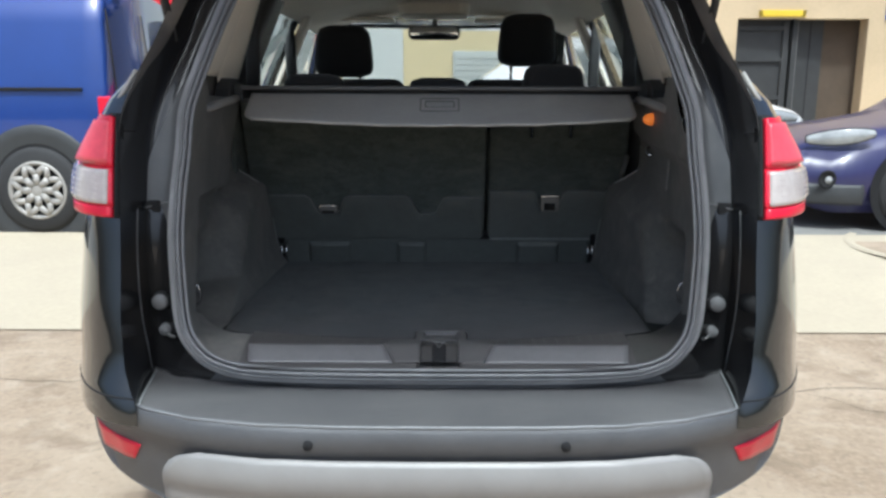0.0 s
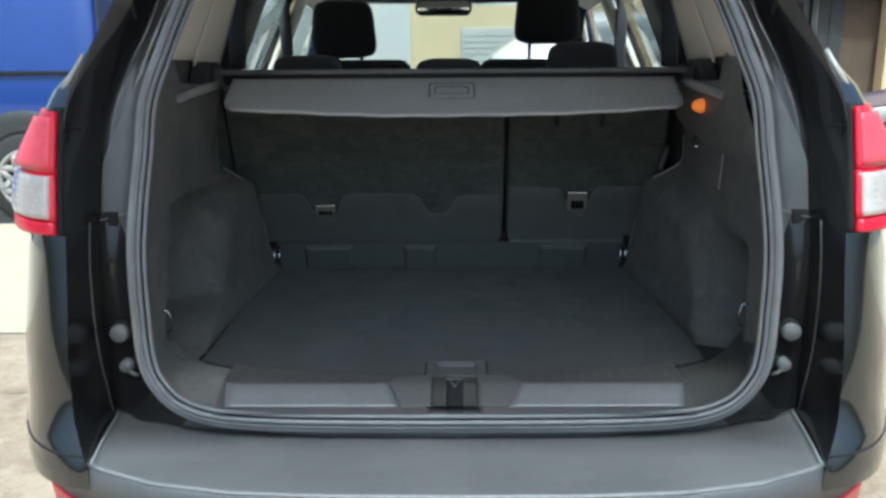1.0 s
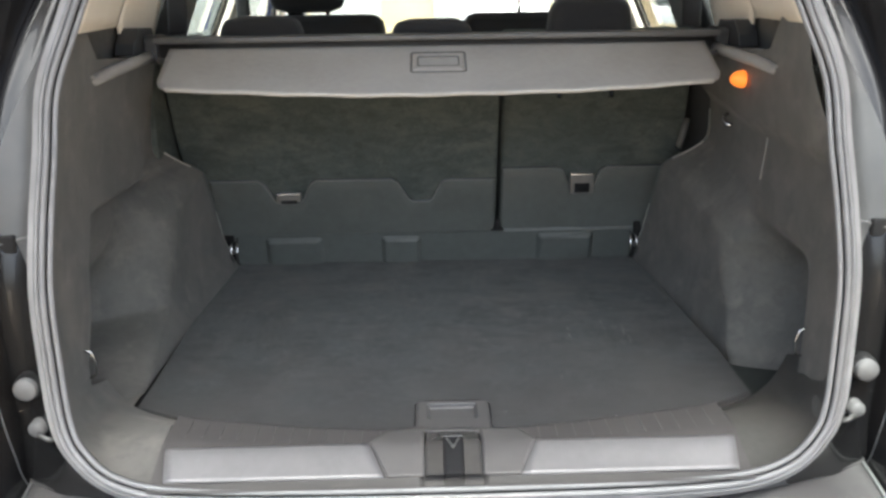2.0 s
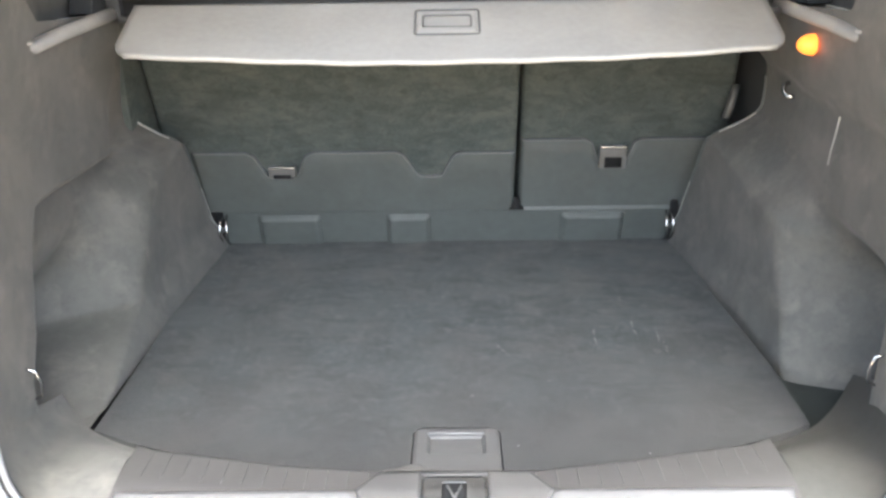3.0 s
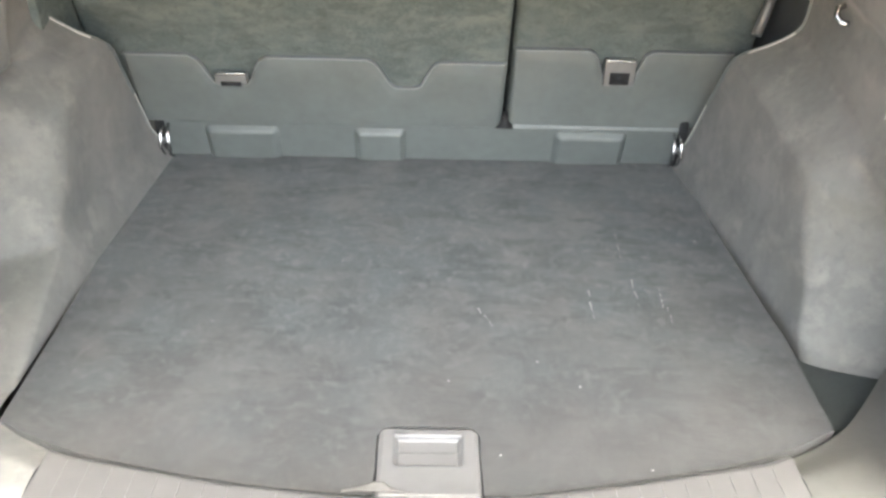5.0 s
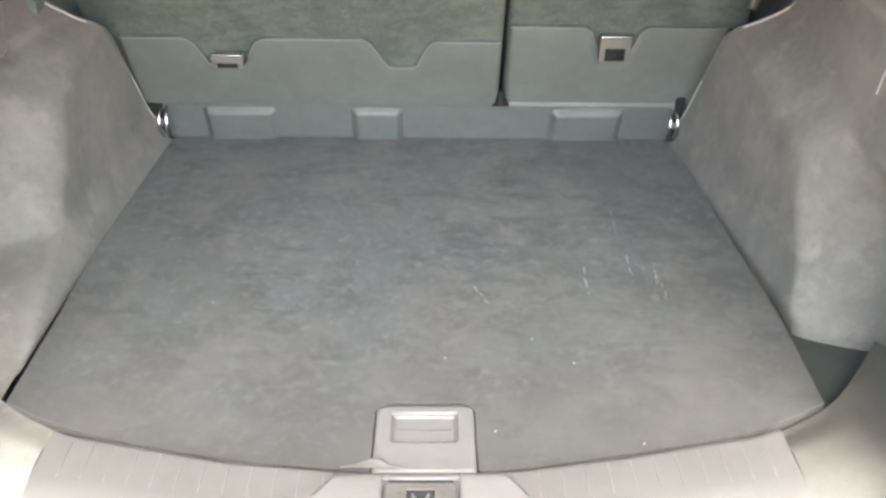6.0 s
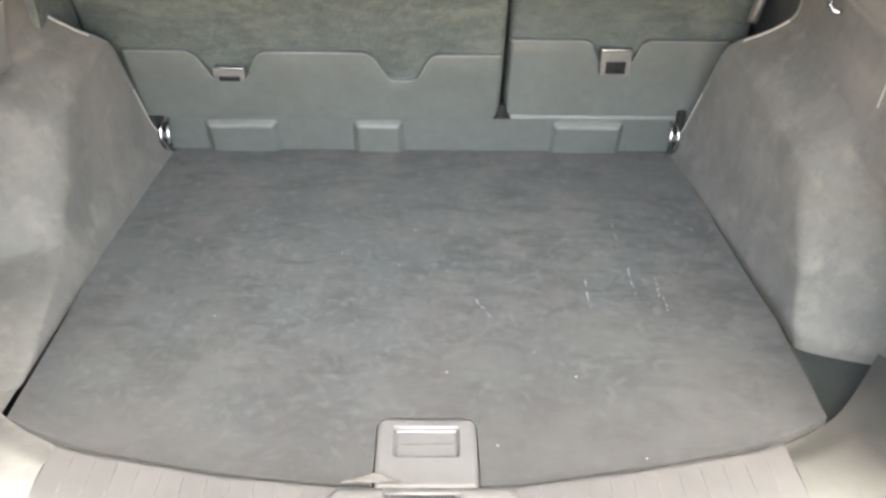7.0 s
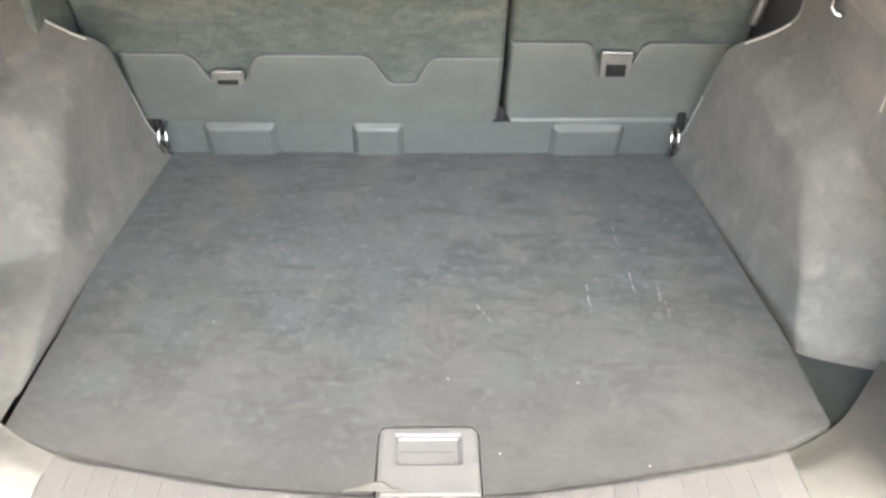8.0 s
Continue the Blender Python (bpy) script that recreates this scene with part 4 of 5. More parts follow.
for sg in (-1, 1):
    def lining(u, v):
        z = lerp(0.690 if sg < 0 else 0.668, 1.30, v)
        y = lerp(float(np.interp(z, [p[2] for p in SEAL[2:14]], [p[1] for p in SEAL[2:14]])) + 0.008, lining_end(z), u)
        return (lining_x(y, z, sg < 0) * sg, y, z)
    part("side_lining", grid(lining, 150, 140), LINING, suv, "grey felt side lining over the wheel arch")
    rim = [(lining_x(lining_end(z) - 0.004, z, sg < 0), lining_end(z), z) for z in np.linspace(0.74, 1.10, 25)]
    part("lining_edge", tube([flip(p, sg) for p in rim], 0.0034, 8), FOOT, suv, "moulded edge of the lining")
    # Pale line put in as the highlight on the rim's lower part.
    part("edge_wear", tube([flip((x - 0.003, y - 0.001, z), sg) for x, y, z in rim[:9]], 0.0011, 6), HEM, suv, "pale painted highlight on the lining edge")
    part("lining_shelf", grid(lambda u, v: ((lining_x(lerp(1.90, 2.29, u), 1.234, sg < 0) - 0.002 + 0.085 * v) * sg, lerp(1.90, 2.29, u), lerp(1.224, 1.236, u) + 0.003 * math.sin(math.pi * v)), 24, 5), SHADE, suv, "pale moulded shelf of the side trim", thick=0.004)
    part("shelf_end", grid(lambda u, v: (lerp(lining_x(1.905, 1.27, sg < 0), 0.64, u) * sg, lerp(1.905, 1.95, u), lerp(1.225, 1.299, v)), 6, 4), LINING, suv)
    part("arch_lip", tube([((lining_x(lining_end(z) - 0.004, z, sg < 0) - 0.0025) * sg, lining_end(z) - 0.003, z) for z in np.linspace(0.985, 1.026, 12)], 0.0014, 8), HEM, suv, "pale edge along the arch top")
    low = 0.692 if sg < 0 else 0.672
    # The right floor's dark colour includes the pocket's shade.
    part("pocket_floor", grid(lambda u, v: (lerp(0.526 if sg < 0 else 0.516, 0.70, u) * sg, lerp(1.765, 2.06, v), low), 6, 6), LINING if sg < 0 else POCKETSHADE, suv, "felt floor of the side pocket")
    part("cover_mount", slab([(2.14, 1.240), (2.15, 1.262), (2.18, 1.290), (2.26, 1.288), (2.28, 1.24)], 0.574 * sg, 0.612 * sg, "x"), PLASTIC, suv, "black mount for the luggage cover", smooth=False, bevel=0.002)
    part("moulded_ledge", tube([((x - (0.014 if sg > 0 else 0.0)) * sg, y, z) for x, y, z in ((0.598, 1.868, 1.207), (0.577, 1.892, 1.213), (0.567, 1.92, 1.217), (0.565, 2.0, 1.224), (0.564, 2.10, 1.230), (0.564, 2.20, 1.236))], 0.0105, 12), SHADE, suv, "pale moulded ledge of the side trim")
    tx = lining_x(1.742, 0.81, sg < 0)
    tz = 0.792 if sg < 0 else 0.802
    part("tie_down", tube([((tx + 0.006) * sg, 1.738, tz + 0.028), ((tx - 0.010) * sg, 1.740, tz + 0.022), ((tx - 0.014) * sg, 1.744, tz + 0.002), ((tx - 0.010) * sg, 1.746, tz - 0.020), ((tx + 0.006) * sg, 1.748, tz - 0.028)], 0.0022, 8), CHROME, suv, "chrome tie-down loop")
    ax = -0.513 if sg < 0 else 0.490
    for k in (-1, 1):
        lx = ax - 0.006 * sg
        part("anchor_loop", tube([(lx + 0.005 * k, 2.498, 0.774), (lx + 0.007 * k, 2.480, 0.760), (lx + 0.008 * k, 2.472, 0.735), (lx + 0.006 * k, 2.482, 0.716), (lx + 0.005 * k, 2.500, 0.706)], 0.0031, 8), CHROME, suv, "chrome seat anchor loop")
    part("anchor_bolt", lathe([(0.0, 0.007), (-0.008, 0.006), (-0.010, 0.0)], (ax, 2.493, 0.742), "y", 10), ZINC, suv)
    part("anchor_cover", box(ax - 0.004 * sg, ax + 0.014 * sg, 2.492, 2.54, 0.70, 0.80), DARK, suv, bevel=0.006)
    if sg < 0:
        part("side_panel", box(-0.640, -0.604, 2.30, 2.62, 0.88, 1.24), SEATCARPET, suv, "carpeted panel beside the seat back", bevel=0.003)
    if sg > 0:
        part("side_panel", box(0.600 * sg, 0.612 * sg, 2.31, 2.62, 0.88, 1.24), PLASTIC, suv, "dark panel beside the seat back", bevel=0.003)
        part("seat_striker", tube([(0.584 * sg, 2.444, 1.060), (0.579 * sg, 2.440, 1.040), (0.561 * sg, 2.420, 0.995)], 0.009, 10), STRIKER, suv, "zinc seat striker")
hx = lining_x(2.205, 1.085, False)
part("bag_hook", tube([(hx + 0.002, 2.207, 1.106), (hx - 0.012, 2.204, 1.101), (hx - 0.014, 2.200, 1.091), (hx - 0.009, 2.192, 1.084), (hx - 0.001, 2.184, 1.084)], 0.0042, 10), CHROME, suv, "chrome bag hook")
part("lining_seam", tube([(lining_x(y, z, False) - 0.0005, y, z) for y, z in ((2.030, 1.005), (2.027, 1.03), (2.021, 1.055), (2.012, 1.085))], 0.0014, 6), SHADE, suv, "pale seam in the side lining")
def lamp_lens(u, v):
    a, r = 2 * math.pi * u, math.sin(math.pi / 2 * v)
    return (0.553 - 0.024 * math.cos(math.pi / 2 * v), 2.052 + 0.018 * r * math.cos(a), 1.188 + 0.016 * r * math.sin(a))


part("boot_lamp", grid(lamp_lens, 24, 8), AMBER, suv, "lit amber boot lamp")

# rear seats
def back_y(z, x=-1.0):
    """The seat backs' rear face; the narrow one stands a little more upright."""
    return 2.494 - 0.36 * (z - 0.80) if x < 0.144 else 2.512 - 0.20 * (z - 0.80)


def hard_panel(top, z0):
    """Plastic foot of a seat back, its top edge stepped: pairs (x, z)."""
    bm = bmesh.new()
    n = 120
    x0, x1 = top[0][0], top[-1][0]
    front, rows = [], 20
    for i in range(n + 1):
        x = lerp(x0, x1, i / n)
        zt = float(np.interp(x, [p[0] for p in top], [p[1] for p in top]))
        col = []
        for j in range(rows + 1):
            z = lerp(z0, zt, 1 - (1 - j / rows) ** 2.2)
            lift = (0.0105 * step(0, 0.005, zt - z) + 0.003 * step(0, 0.03, zt - z)) * step(0, 0.006, min(x - x0, x1 - x))
            col.append(bm.verts.new((x, back_y(z, x) - lift - 0.001, z)))
        front.append(col)
    for i in range(n):
        for j in range(rows):
            bm.faces.new((front[i][j], front[i + 1][j], front[i + 1][j + 1], front[i][j + 1]))
    return bm


def headrest(x, y, z0, z1, wide, deep, owner, posts=True):
    def fn(u, v):
        a = 2 * math.pi * u
        z = lerp(z0, z1, v)
        t = (1 - abs(2 * v - 1) ** 5) ** 0.5 if 0 < v < 1 else 0.0
        wz = wide / 2 * (1 - 0.14 * v) * (0.55 + 0.45 * t)
        dz = deep / 2 * (0.45 + 0.55 * t)
        ca, sa = math.cos(a), math.sin(a)
        sq = 0.62
        return (x + wz * math.copysign(abs(ca) ** sq, ca), y + dz * math.copysign(abs(sa) ** sq, sa) - 0.1 * (z - z0), z)
    bm = grid(fn, 36, 16)
    bmesh.ops.remove_doubles(bm, verts=bm.verts, dist=1e-5)
    bmesh.ops.holes_fill(bm, edges=[e for e in bm.edges if e.is_boundary])
    h = part("headrest", bm, FABRIC, owner, "black padded headrest")
    for s in (-1, 1):
        part("post", tube([(x + 0.06 * s, y, z0 - 0.10), (x + 0.06 * s, y, z0 + 0.02)], 0.006, 8), CHROME if posts else PLASTIC, h)


LTOP = [(-0.545, 0.934), (-0.428, 0.934), (-0.412, 0.924), (-0.392, 0.879), (-0.378, 0.872), (-0.338, 0.872), (-0.326, 0.878), (-0.306, 0.923), (-0.29, 0.933), (-0.112, 0.933), (-0.096, 0.924), (-0.072, 0.88), (-0.062, 0.873), (-0.026, 0.873), (-0.016, 0.878), (0.004, 0.92), (0.016, 0.929), (0.1385, 0.929)]
RTOP = [(0.1495, 0.946), (0.288, 0.946), (0.302, 0.938), (0.322, 0.886), (0.332, 0.88), (0.364, 0.88), (0.374, 0.886), (0.392, 0.938), (0.406, 0.946), (0.555, 0.946)]
for nm, x0, x1, top, heads, lab in (("rear_seat", -0.600, 0.1395, LTOP, ((-0.385, 1.305), (-0.010, 1.295)), "wide folding rear seat back with charcoal carpet"), ("rear_seat", 0.1485, 0.588, RTOP, ((0.34, 1.335),), "narrow folding rear seat back with charcoal carpet")):
    st = thing(nm, ((x0 + x1) / 2, 2.55, 0.76), lab, "seat", "folding rear seats")
    bm = bmesh.new()
    prof = [(0.785, 0), (1.235, 0), (1.262, 0.02), (1.268, 0.06), (1.22, 0.11), (0.785, 0.12)]
    vs = [[bm.verts.new((x, back_y(z, x0) + d, z)) for z, d in prof] for x in (x0, x1)]
    bm.faces.new(vs[0])
    bm.faces.new(vs[1][::-1])
    for i in range(len(prof)):
        j = (i + 1) % len(prof)
        bm.faces.new((vs[0][i], vs[0][j], vs[1][j], vs[1][i]))
    part("carpet_back", bm, SEATCARPET, st, "charcoal carpet on the seat back", bevel=0.01)
    part("foot_panel", hard_panel(top, 0.786), FOOT, st, "grey plastic foot panel with stepped top")
    # Thin pale tube stands in for the highlight along the panel's stepped top.
    lip = [(lerp(top[0][0] + 0.004, top[-1][0] - 0.004, k / 90)) for k in range(91)]
    part("panel_lip", tube([(x, back_y(zt, x0) - 0.0115, zt - 0.003) for x in lip for zt in (float(np.interp(x, [p[0] for p in top], [p[1] for p in top])),)], 0.0016, 6), TRIMGREY, st, "pale painted highlight along the foot panel's top edge")
    part("cushion", box(x0 + 0.01, x1 - 0.01, 2.66, 3.15, 0.62, 0.78), FABRIC, st, "black seat cushion", bevel=0.04)
    for hx, hz in heads:
        headrest(hx, 2.43, hz - 0.12, hz, 0.20, 0.10, st)
for bx, bz in ((-0.357, 0.890), (0.348, 0.902)):
    part("child_seat_bracket", slab(rounded(bx - 0.029, bx + 0.029, bz - 0.024 if bx > 0 else bz - 0.014, bz + 0.026 if bx > 0 else bz + 0.009, 0.004), back_y(bz, bx) - 0.020, back_y(bz, bx) - 0.005, "y"), ZINC, suv, "zinc child seat bracket", bevel=0.002)
    part("bracket_slot", box(bx - 0.018, bx + 0.018, back_y(bz, bx) - 0.0225, back_y(bz, bx) - 0.012, bz - 0.020 if bx > 0 else bz - 0.0155, bz + 0.002 if bx > 0 else bz - 0.008), DARK, suv)
    part("bracket_edge", box(bx - 0.027, bx + 0.027, back_y(bz, bx) - 0.0235, back_y(bz, bx) - 0.010, bz + (0.0225 if bx > 0 else 0.0055), bz + (0.0262 if bx > 0 else 0.0092)), CHROME, suv, "bright top edge of the bracket", bevel=0.001)
part("gap_foot", slab([(0.127, 0.787), (0.136, 0.794), (0.139, 0.812), (0.149, 0.812), (0.152, 0.794), (0.161, 0.787)], 2.478, 2.50, "y"), DARK, suv, "black foot between the seat backs")
foot = part("seat_foot_cover", slab([(2.5205, 0.66), (2.5205, 0.70), (2.497, 0.779), (2.500, 0.786), (2.56, 0.787), (2.60, 0.66)], -0.512, 0.492, "x"), FOOT, suv, "grey plastic cover below the rear seats", bevel=0.002)
for x0, x1 in ((-0.438, -0.286), (-0.150, -0.040), (0.240, 0.392)):
    def pad(u, v):
        w = x1 - x0
        e = step(0.002, 0.017, min(u, 1 - u) * w) * step(0.0, 0.17, 1 - v)
        face = lerp(2.5202, 2.4985, v)
        return (lerp(x0, x1, u), face + 0.001 - 0.015 * e, lerp(0.701, 0.774, v))
    part("raised_pad", grid(pad, 40, 16), FOOT, foot)

# luggage cover
cover = thing("luggage_cover", (0, 2.19, 1.24), "retractable grey vinyl luggage cover, rolled in", "luggage cover")
part("cassette", tube([(x, 2.232, 1.247) for x in np.linspace(-0.560, 0.560, 9)], 0.024, 16), PLASTIC, cover, "dark cover cassette")
part("cassette_rim", slab(rounded(2.186, 2.236, 1.258, 1.270, 0.004, 3), -0.552, 0.552, "x"), COVERGREY, cover, "pale top rim of the cassette", smooth=False)
for sg in (-1, 1):
    part("cassette_end", slab(rounded(2.190, 2.262, 1.222, 1.276, 0.014, 4), 0.548 * sg, 0.572 * sg, "x"), PLASTIC, cover, "dark end cap of the cassette", bevel=0.003)
    part("guide_peg", tube([(0.508 * sg, 2.150, 1.228), (0.535 * sg, 2.150, 1.230)], 0.006, 8), COVERGREY, cover, "pale guide peg of the flap")


def flap(u, v):
    half = 0.522 - 0.010 * v - 0.030 * (1 - (1 - (max(0, v - 0.78) / 0.22) ** 2) ** 0.5)
    x = lerp(-half, half, u)
    sag = 0.017 * (1 - (x / 0.51) ** 2)
    ripple = 0.0012 * math.sin(31 * x) * math.sin(17 * x + 1) * v
    return (x, lerp(2.190, 2.036, v), lerp(1.244, 1.184, v) - sag * v + ripple)


def flap_top(x, y):
    v = (2.190 - y) / 0.154
    return lerp(1.244, 1.184, v) - 0.017 * (1 - (x / 0.51) ** 2) * v


part("end_flap", grid(flap, 90, 24), SHADE, cover, "grey vinyl end flap", thick=0.006)
part("flap_hem", tube([Vector(flap(k / 60, 0.985)) + Vector((0, -0.001, 0.003)) for k in range(61)], 0.0042, 8), HEM, cover, "pale stitched hem of the flap")


def pull_frame(u, v):
    """The flap's moulded pull: a raised rim round a shallow recess."""
    x, y = lerp(-0.052, 0.048, u), lerp(2.160, 2.100, v)
    rim = min(step(0, 0.05, u), step(0, 0.05, 1 - u), step(0, 0.10, v), step(0, 0.10, 1 - v))
    hollow = min(step(0.10, 0.15, u), step(0.10, 0.15, 1 - u), step(0.22, 0.32, v), step(0.22, 0.32, 1 - v))
    return (x, y, flap_top(x, y) + 0.0055 + 0.004 * rim - 0.0075 * hollow)


pull_part = part("flap_pull", grid(pull_frame, 60, 40), COVERPULL, cover, "moulded grey flap pull")
# Dark tubes trace the rim and recess to stand in for their shading.
for x0, x1, y0, y1 in ((-0.0535, 0.0495, 2.0985, 2.1615), (-0.041, 0.037, 2.115, 2.145)):
    part("pull_groove", tube([(x, y, flap_top(x, y) + (0.0072 if x0 < -0.05 else 0.0085)) for x, y in rounded(x0, x1, y0, y1, 0.006)], 0.0016, 6, closed=True), PULLSHADE, pull_part, "dark line painted as shade round the pull")

# front seats and mirror
for sx, hz in ((-0.39, 1.50), (0.335, 1.545)):
    fs = thing("front_seat", (sx, 3.35, 0.44), "black cloth front seat with a tall headrest", "seat", "front seats")
    part("seat_back", slab([(3.20, 0.70), (3.12, 1.25), (3.18, 1.30), (3.28, 1.28), (3.36, 0.70)], sx - 0.24, sx + 0.24, "x"), FABRIC, fs, bevel=0.05)
    part("seat_cushion", box(sx - 0.25, sx + 0.25, 3.30, 3.85, 0.56, 0.76), FABRIC, fs, bevel=0.05)
    part("seat_base", box(sx - 0.20, sx + 0.20, 3.30, 3.75, 0.44, 0.57), PLASTIC, fs, bevel=0.02)
    headrest(sx, 3.22, hz - 0.20, hz, 0.24, 0.11, fs)
mir = part("interior_mirror", slab(rounded(-0.170, 0.085, 1.487, 1.557, 0.03), 3.99, 4.02, "y"), PLASTIC, suv, "black rear-view mirror", bevel=0.006)
part("mirror_glass", slab(rounded(-0.160, 0.075, 1.495, 1.549, 0.025), 3.985, 3.991, "y"), MIRROR, mir)
part("mirror_stem", tube([(-0.04, 4.02, 1.53), (-0.04, 4.10, 1.60)], 0.012, 8), PLASTIC, mir)
part("overhead_console", slab(rounded(-0.20, 0.12, 3.7, 4.02, 0.05), 1.585, 1.65), BEIGE, suv, "beige overhead console", bevel=0.012)
for sg in (-1, 1):
    part("sun_visor", slab(rounded(0.16 if sg > 0 else -0.60, 0.60 if sg > 0 else -0.24, 3.98, 4.14, 0.03), 1.575, 1.592), BEIGE, suv, "beige sun visor", bevel=0.006)

# ---- cracks and a planting bed in the paving ----
rng = random.Random(5)
ground_ob = bpy.data.objects["ground"]
def crack(x0, y0, x1, y1, wide):
    bm = bmesh.new()
    n = 26
    side = []
    drift = 0.0
    for k in range(n + 1):
        drift = drift * 0.8 + rng.uniform(-0.02, 0.02)
        x, y = lerp(x0, x1, k / n), lerp(y0, y1, k / n) + drift
        w = 0.5 * wide * (0.3 + rng.random()) * min(1, k / 3, (n - k) / 3 + 0.1)
        side.append((bm.verts.new((x, y - w, ground_z(y) - 0.0015)), bm.verts.new((x, y + w, ground_z(y) - 0.0015))))
    for a, b in zip(side, side[1:]):
        bm.faces.new((a[0], b[0], b[1], a[1]))
    part("crack", bm, SOIL, ground_ob, "dark crack in the asphalt", smooth=False)


for c in ((1.25, 3.06, 3.2, 3.25, 0.008), (-3.2, 3.30, -1.3, 3.16, 0.008), (1.5, 3.1, 2.2, 2.45, 0.006)):
    crack(*c)
BED = (3.72, 5.50)
part_bed = part("planting_bed", lathe([(0.0, 0.0), (0.0, 0.74)], (BED[0], BED[1], ground_z(BED[1]) + 0.011), "z", 40), ASPHALT)
tagged(part_bed, "round bare bed set in the cream pavement", "ground", kind="structure")
part("bed_rim", lathe([(0.0, 0.735), (0.007, 0.742), (0.008, 0.80), (0.0, 0.81)], (BED[0], BED[1], ground_z(BED[1]) + 0.008), "z", 48), PAVE, part_bed, "pale rim of the bed")

# ---- the street ----
def wheel_on(owner, at, r, wide):
    """A wheel whose axle lies across the street."""
    t = part("wheel", lathe([(-wide / 2, r * .62), (-wide / 2, r * .90), (-wide * .36, r), (wide * .36, r), (wide / 2, r * .90), (wide / 2, r * .62)], at, "y"), TYRE, owner, "dark tyre")
    part("wheel_back", lathe([(-wide * .30, r * .60), (-wide * .28, 0)], at, "y", 32), DARK, t)
    bm = lathe([(-wide * .42, r * .70), (-wide * .53, r * .67), (-wide * .54, r * .61), (-wide * .40, r * .575), (-wide * .28, r * .57)], at, "y")

    def on(k, q):
        return (at[0] + r * q * math.cos(k), at[1] - wide * (0.47 + 0.05 * (1 - q)), at[2] + r * q * math.sin(k))
    for k in range(8):
        a, d = 2 * math.pi * k / 8, math.pi / 8
        tube([on(a, .12), on(a, .38)], 0.027, 8, bm, flat=0.6)
        for e in (-1, 1):
            tube([on(a, .36), on(a + e * d * 0.62, .50), on(a + e * d * 0.98, .60)], 0.024, 8, bm, flat=0.6)
    lathe([(-wide * .57, 0), (-wide * .57, r * .13), (-wide * .50, r * .19), (-wide * .42, r * .20)], at, "y", 20, bm)
    part("rim", bm, ALLOY, t, "silver wheel trim with forked spokes")


van = thing("van", (-4.0, 6.6, ground_z(6.6)), "blue panel van parked along the street", "van")
gz = ground_z(6.0)
VX, VY = -2.45, 5.95   # rear end and near side


def van_body(u, v):
    """u along the length from the rear, v up the near side and over the roof to the far side."""
    prof = [(0.03, 0.28), (0.0, 0.45), (0.0, 0.95), (0.02, 1.15), (0.08, 1.55), (0.13, 1.72), (0.24, 1.80), (0.5, 1.83), (0.85, 1.84), (1.2, 1.83), (1.46, 1.80), (1.57, 1.72), (1.62, 1.55), (1.68, 1.15), (1.70, 0.95), (1.70, 0.45), (1.67, 0.28)]
    d, h = prof[round(v * (len(prof) - 1))]
    x = VX - 4.4 * u
    k = step(0.0, 0.03, u)
    tp = step(0.72, 0.86, u)
    h2 = h if h < 1.0 else lerp(h, 1.0 + (h - 1.0) * 0.12, tp)
    dd = lerp(0.85 + (d - 0.85) * 0.93, d, k)
    return (x - 0.10 * max(0, h - 1.0) * (1 - k), VY + dd, gz + h2)


vb = grid(van_body, 60, 16)
bmesh.ops.holes_fill(vb, edges=[e for e in vb.edges if e.is_boundary])
part("body", vb, BLUE, van, "glossy blue van body")
part("slide_rail", box(VX - 2.3, VX - 0.22, VY - 0.012, VY + 0.02, gz + 1.06, gz + 1.085), DARK, van, "dark sliding door rail", bevel=0.004)
part("tail_lamp", box(VX - 0.11, VX + 0.02, VY - 0.008, VY + 0.16, gz + 0.87, gz + 1.02), REDLENS, van, "red tail lamp", bevel=0.012)
part("rear_bumper", box(VX - 0.30, VX + 0.07, VY - 0.02, VY + 1.72, gz + 0.36, gz + 0.60), BUMPER, van, "grey plastic bumper", bevel=0.03)
part("roof_lamp", box(VX - 0.09, VX - 0.035, VY + 0.30, VY + 0.44, gz + 1.76, gz + 1.80), REDLENS, van, "small red lamp at the roof edge", bevel=0.006)
for dy in (0.10, 0.86, 1.60):
    part("door_seam", tube([(VX + 0.004 - 0.10 * max(0, h - 1.0), VY + lerp(dy, 0.85 + (dy - 0.85) * 0.90, max(0, h - 1.0)), gz + h) for h in (0.62, 1.0, 1.3, 1.66)], 0.006, 6), DARK, van, "dark seam of the rear doors")
part("rear_handle", box(VX - 0.01, VX + 0.025, VY + 0.70, VY + 0.83, gz + 1.00, gz + 1.05), PLASTIC, van, "dark rear door handle", bevel=0.008)
for sx in (VX - 1.02, VX - 2.32):
    part("side_seam", tube([(sx, VY + d - 0.001, gz + h) for d, h in ((0.0, 0.45), (0.0, 0.95), (0.02, 1.15), (0.08, 1.55))], 0.004, 6), DARK, van, "dark seam of the sliding door")
for wx in (VX - 0.60, VX - 3.4):
    part("arch_liner", lathe([(0.0, 0.30), (-0.012, 0.40), (-0.012, 0.46), (0.0, 0.475)], (wx, VY - 0.004, gz + 0.34), "y", 40), PLASTIC, van, "dark wheel arch moulding")
    part("wheel_well", lathe([(-0.006, 0.0), (-0.006, 0.405)], (wx, VY - 0.002, gz + 0.34), "y", 40), DARK, van)
    wheel_on(van, (wx, VY + 0.06, gz + 0.325), 0.325, 0.20)


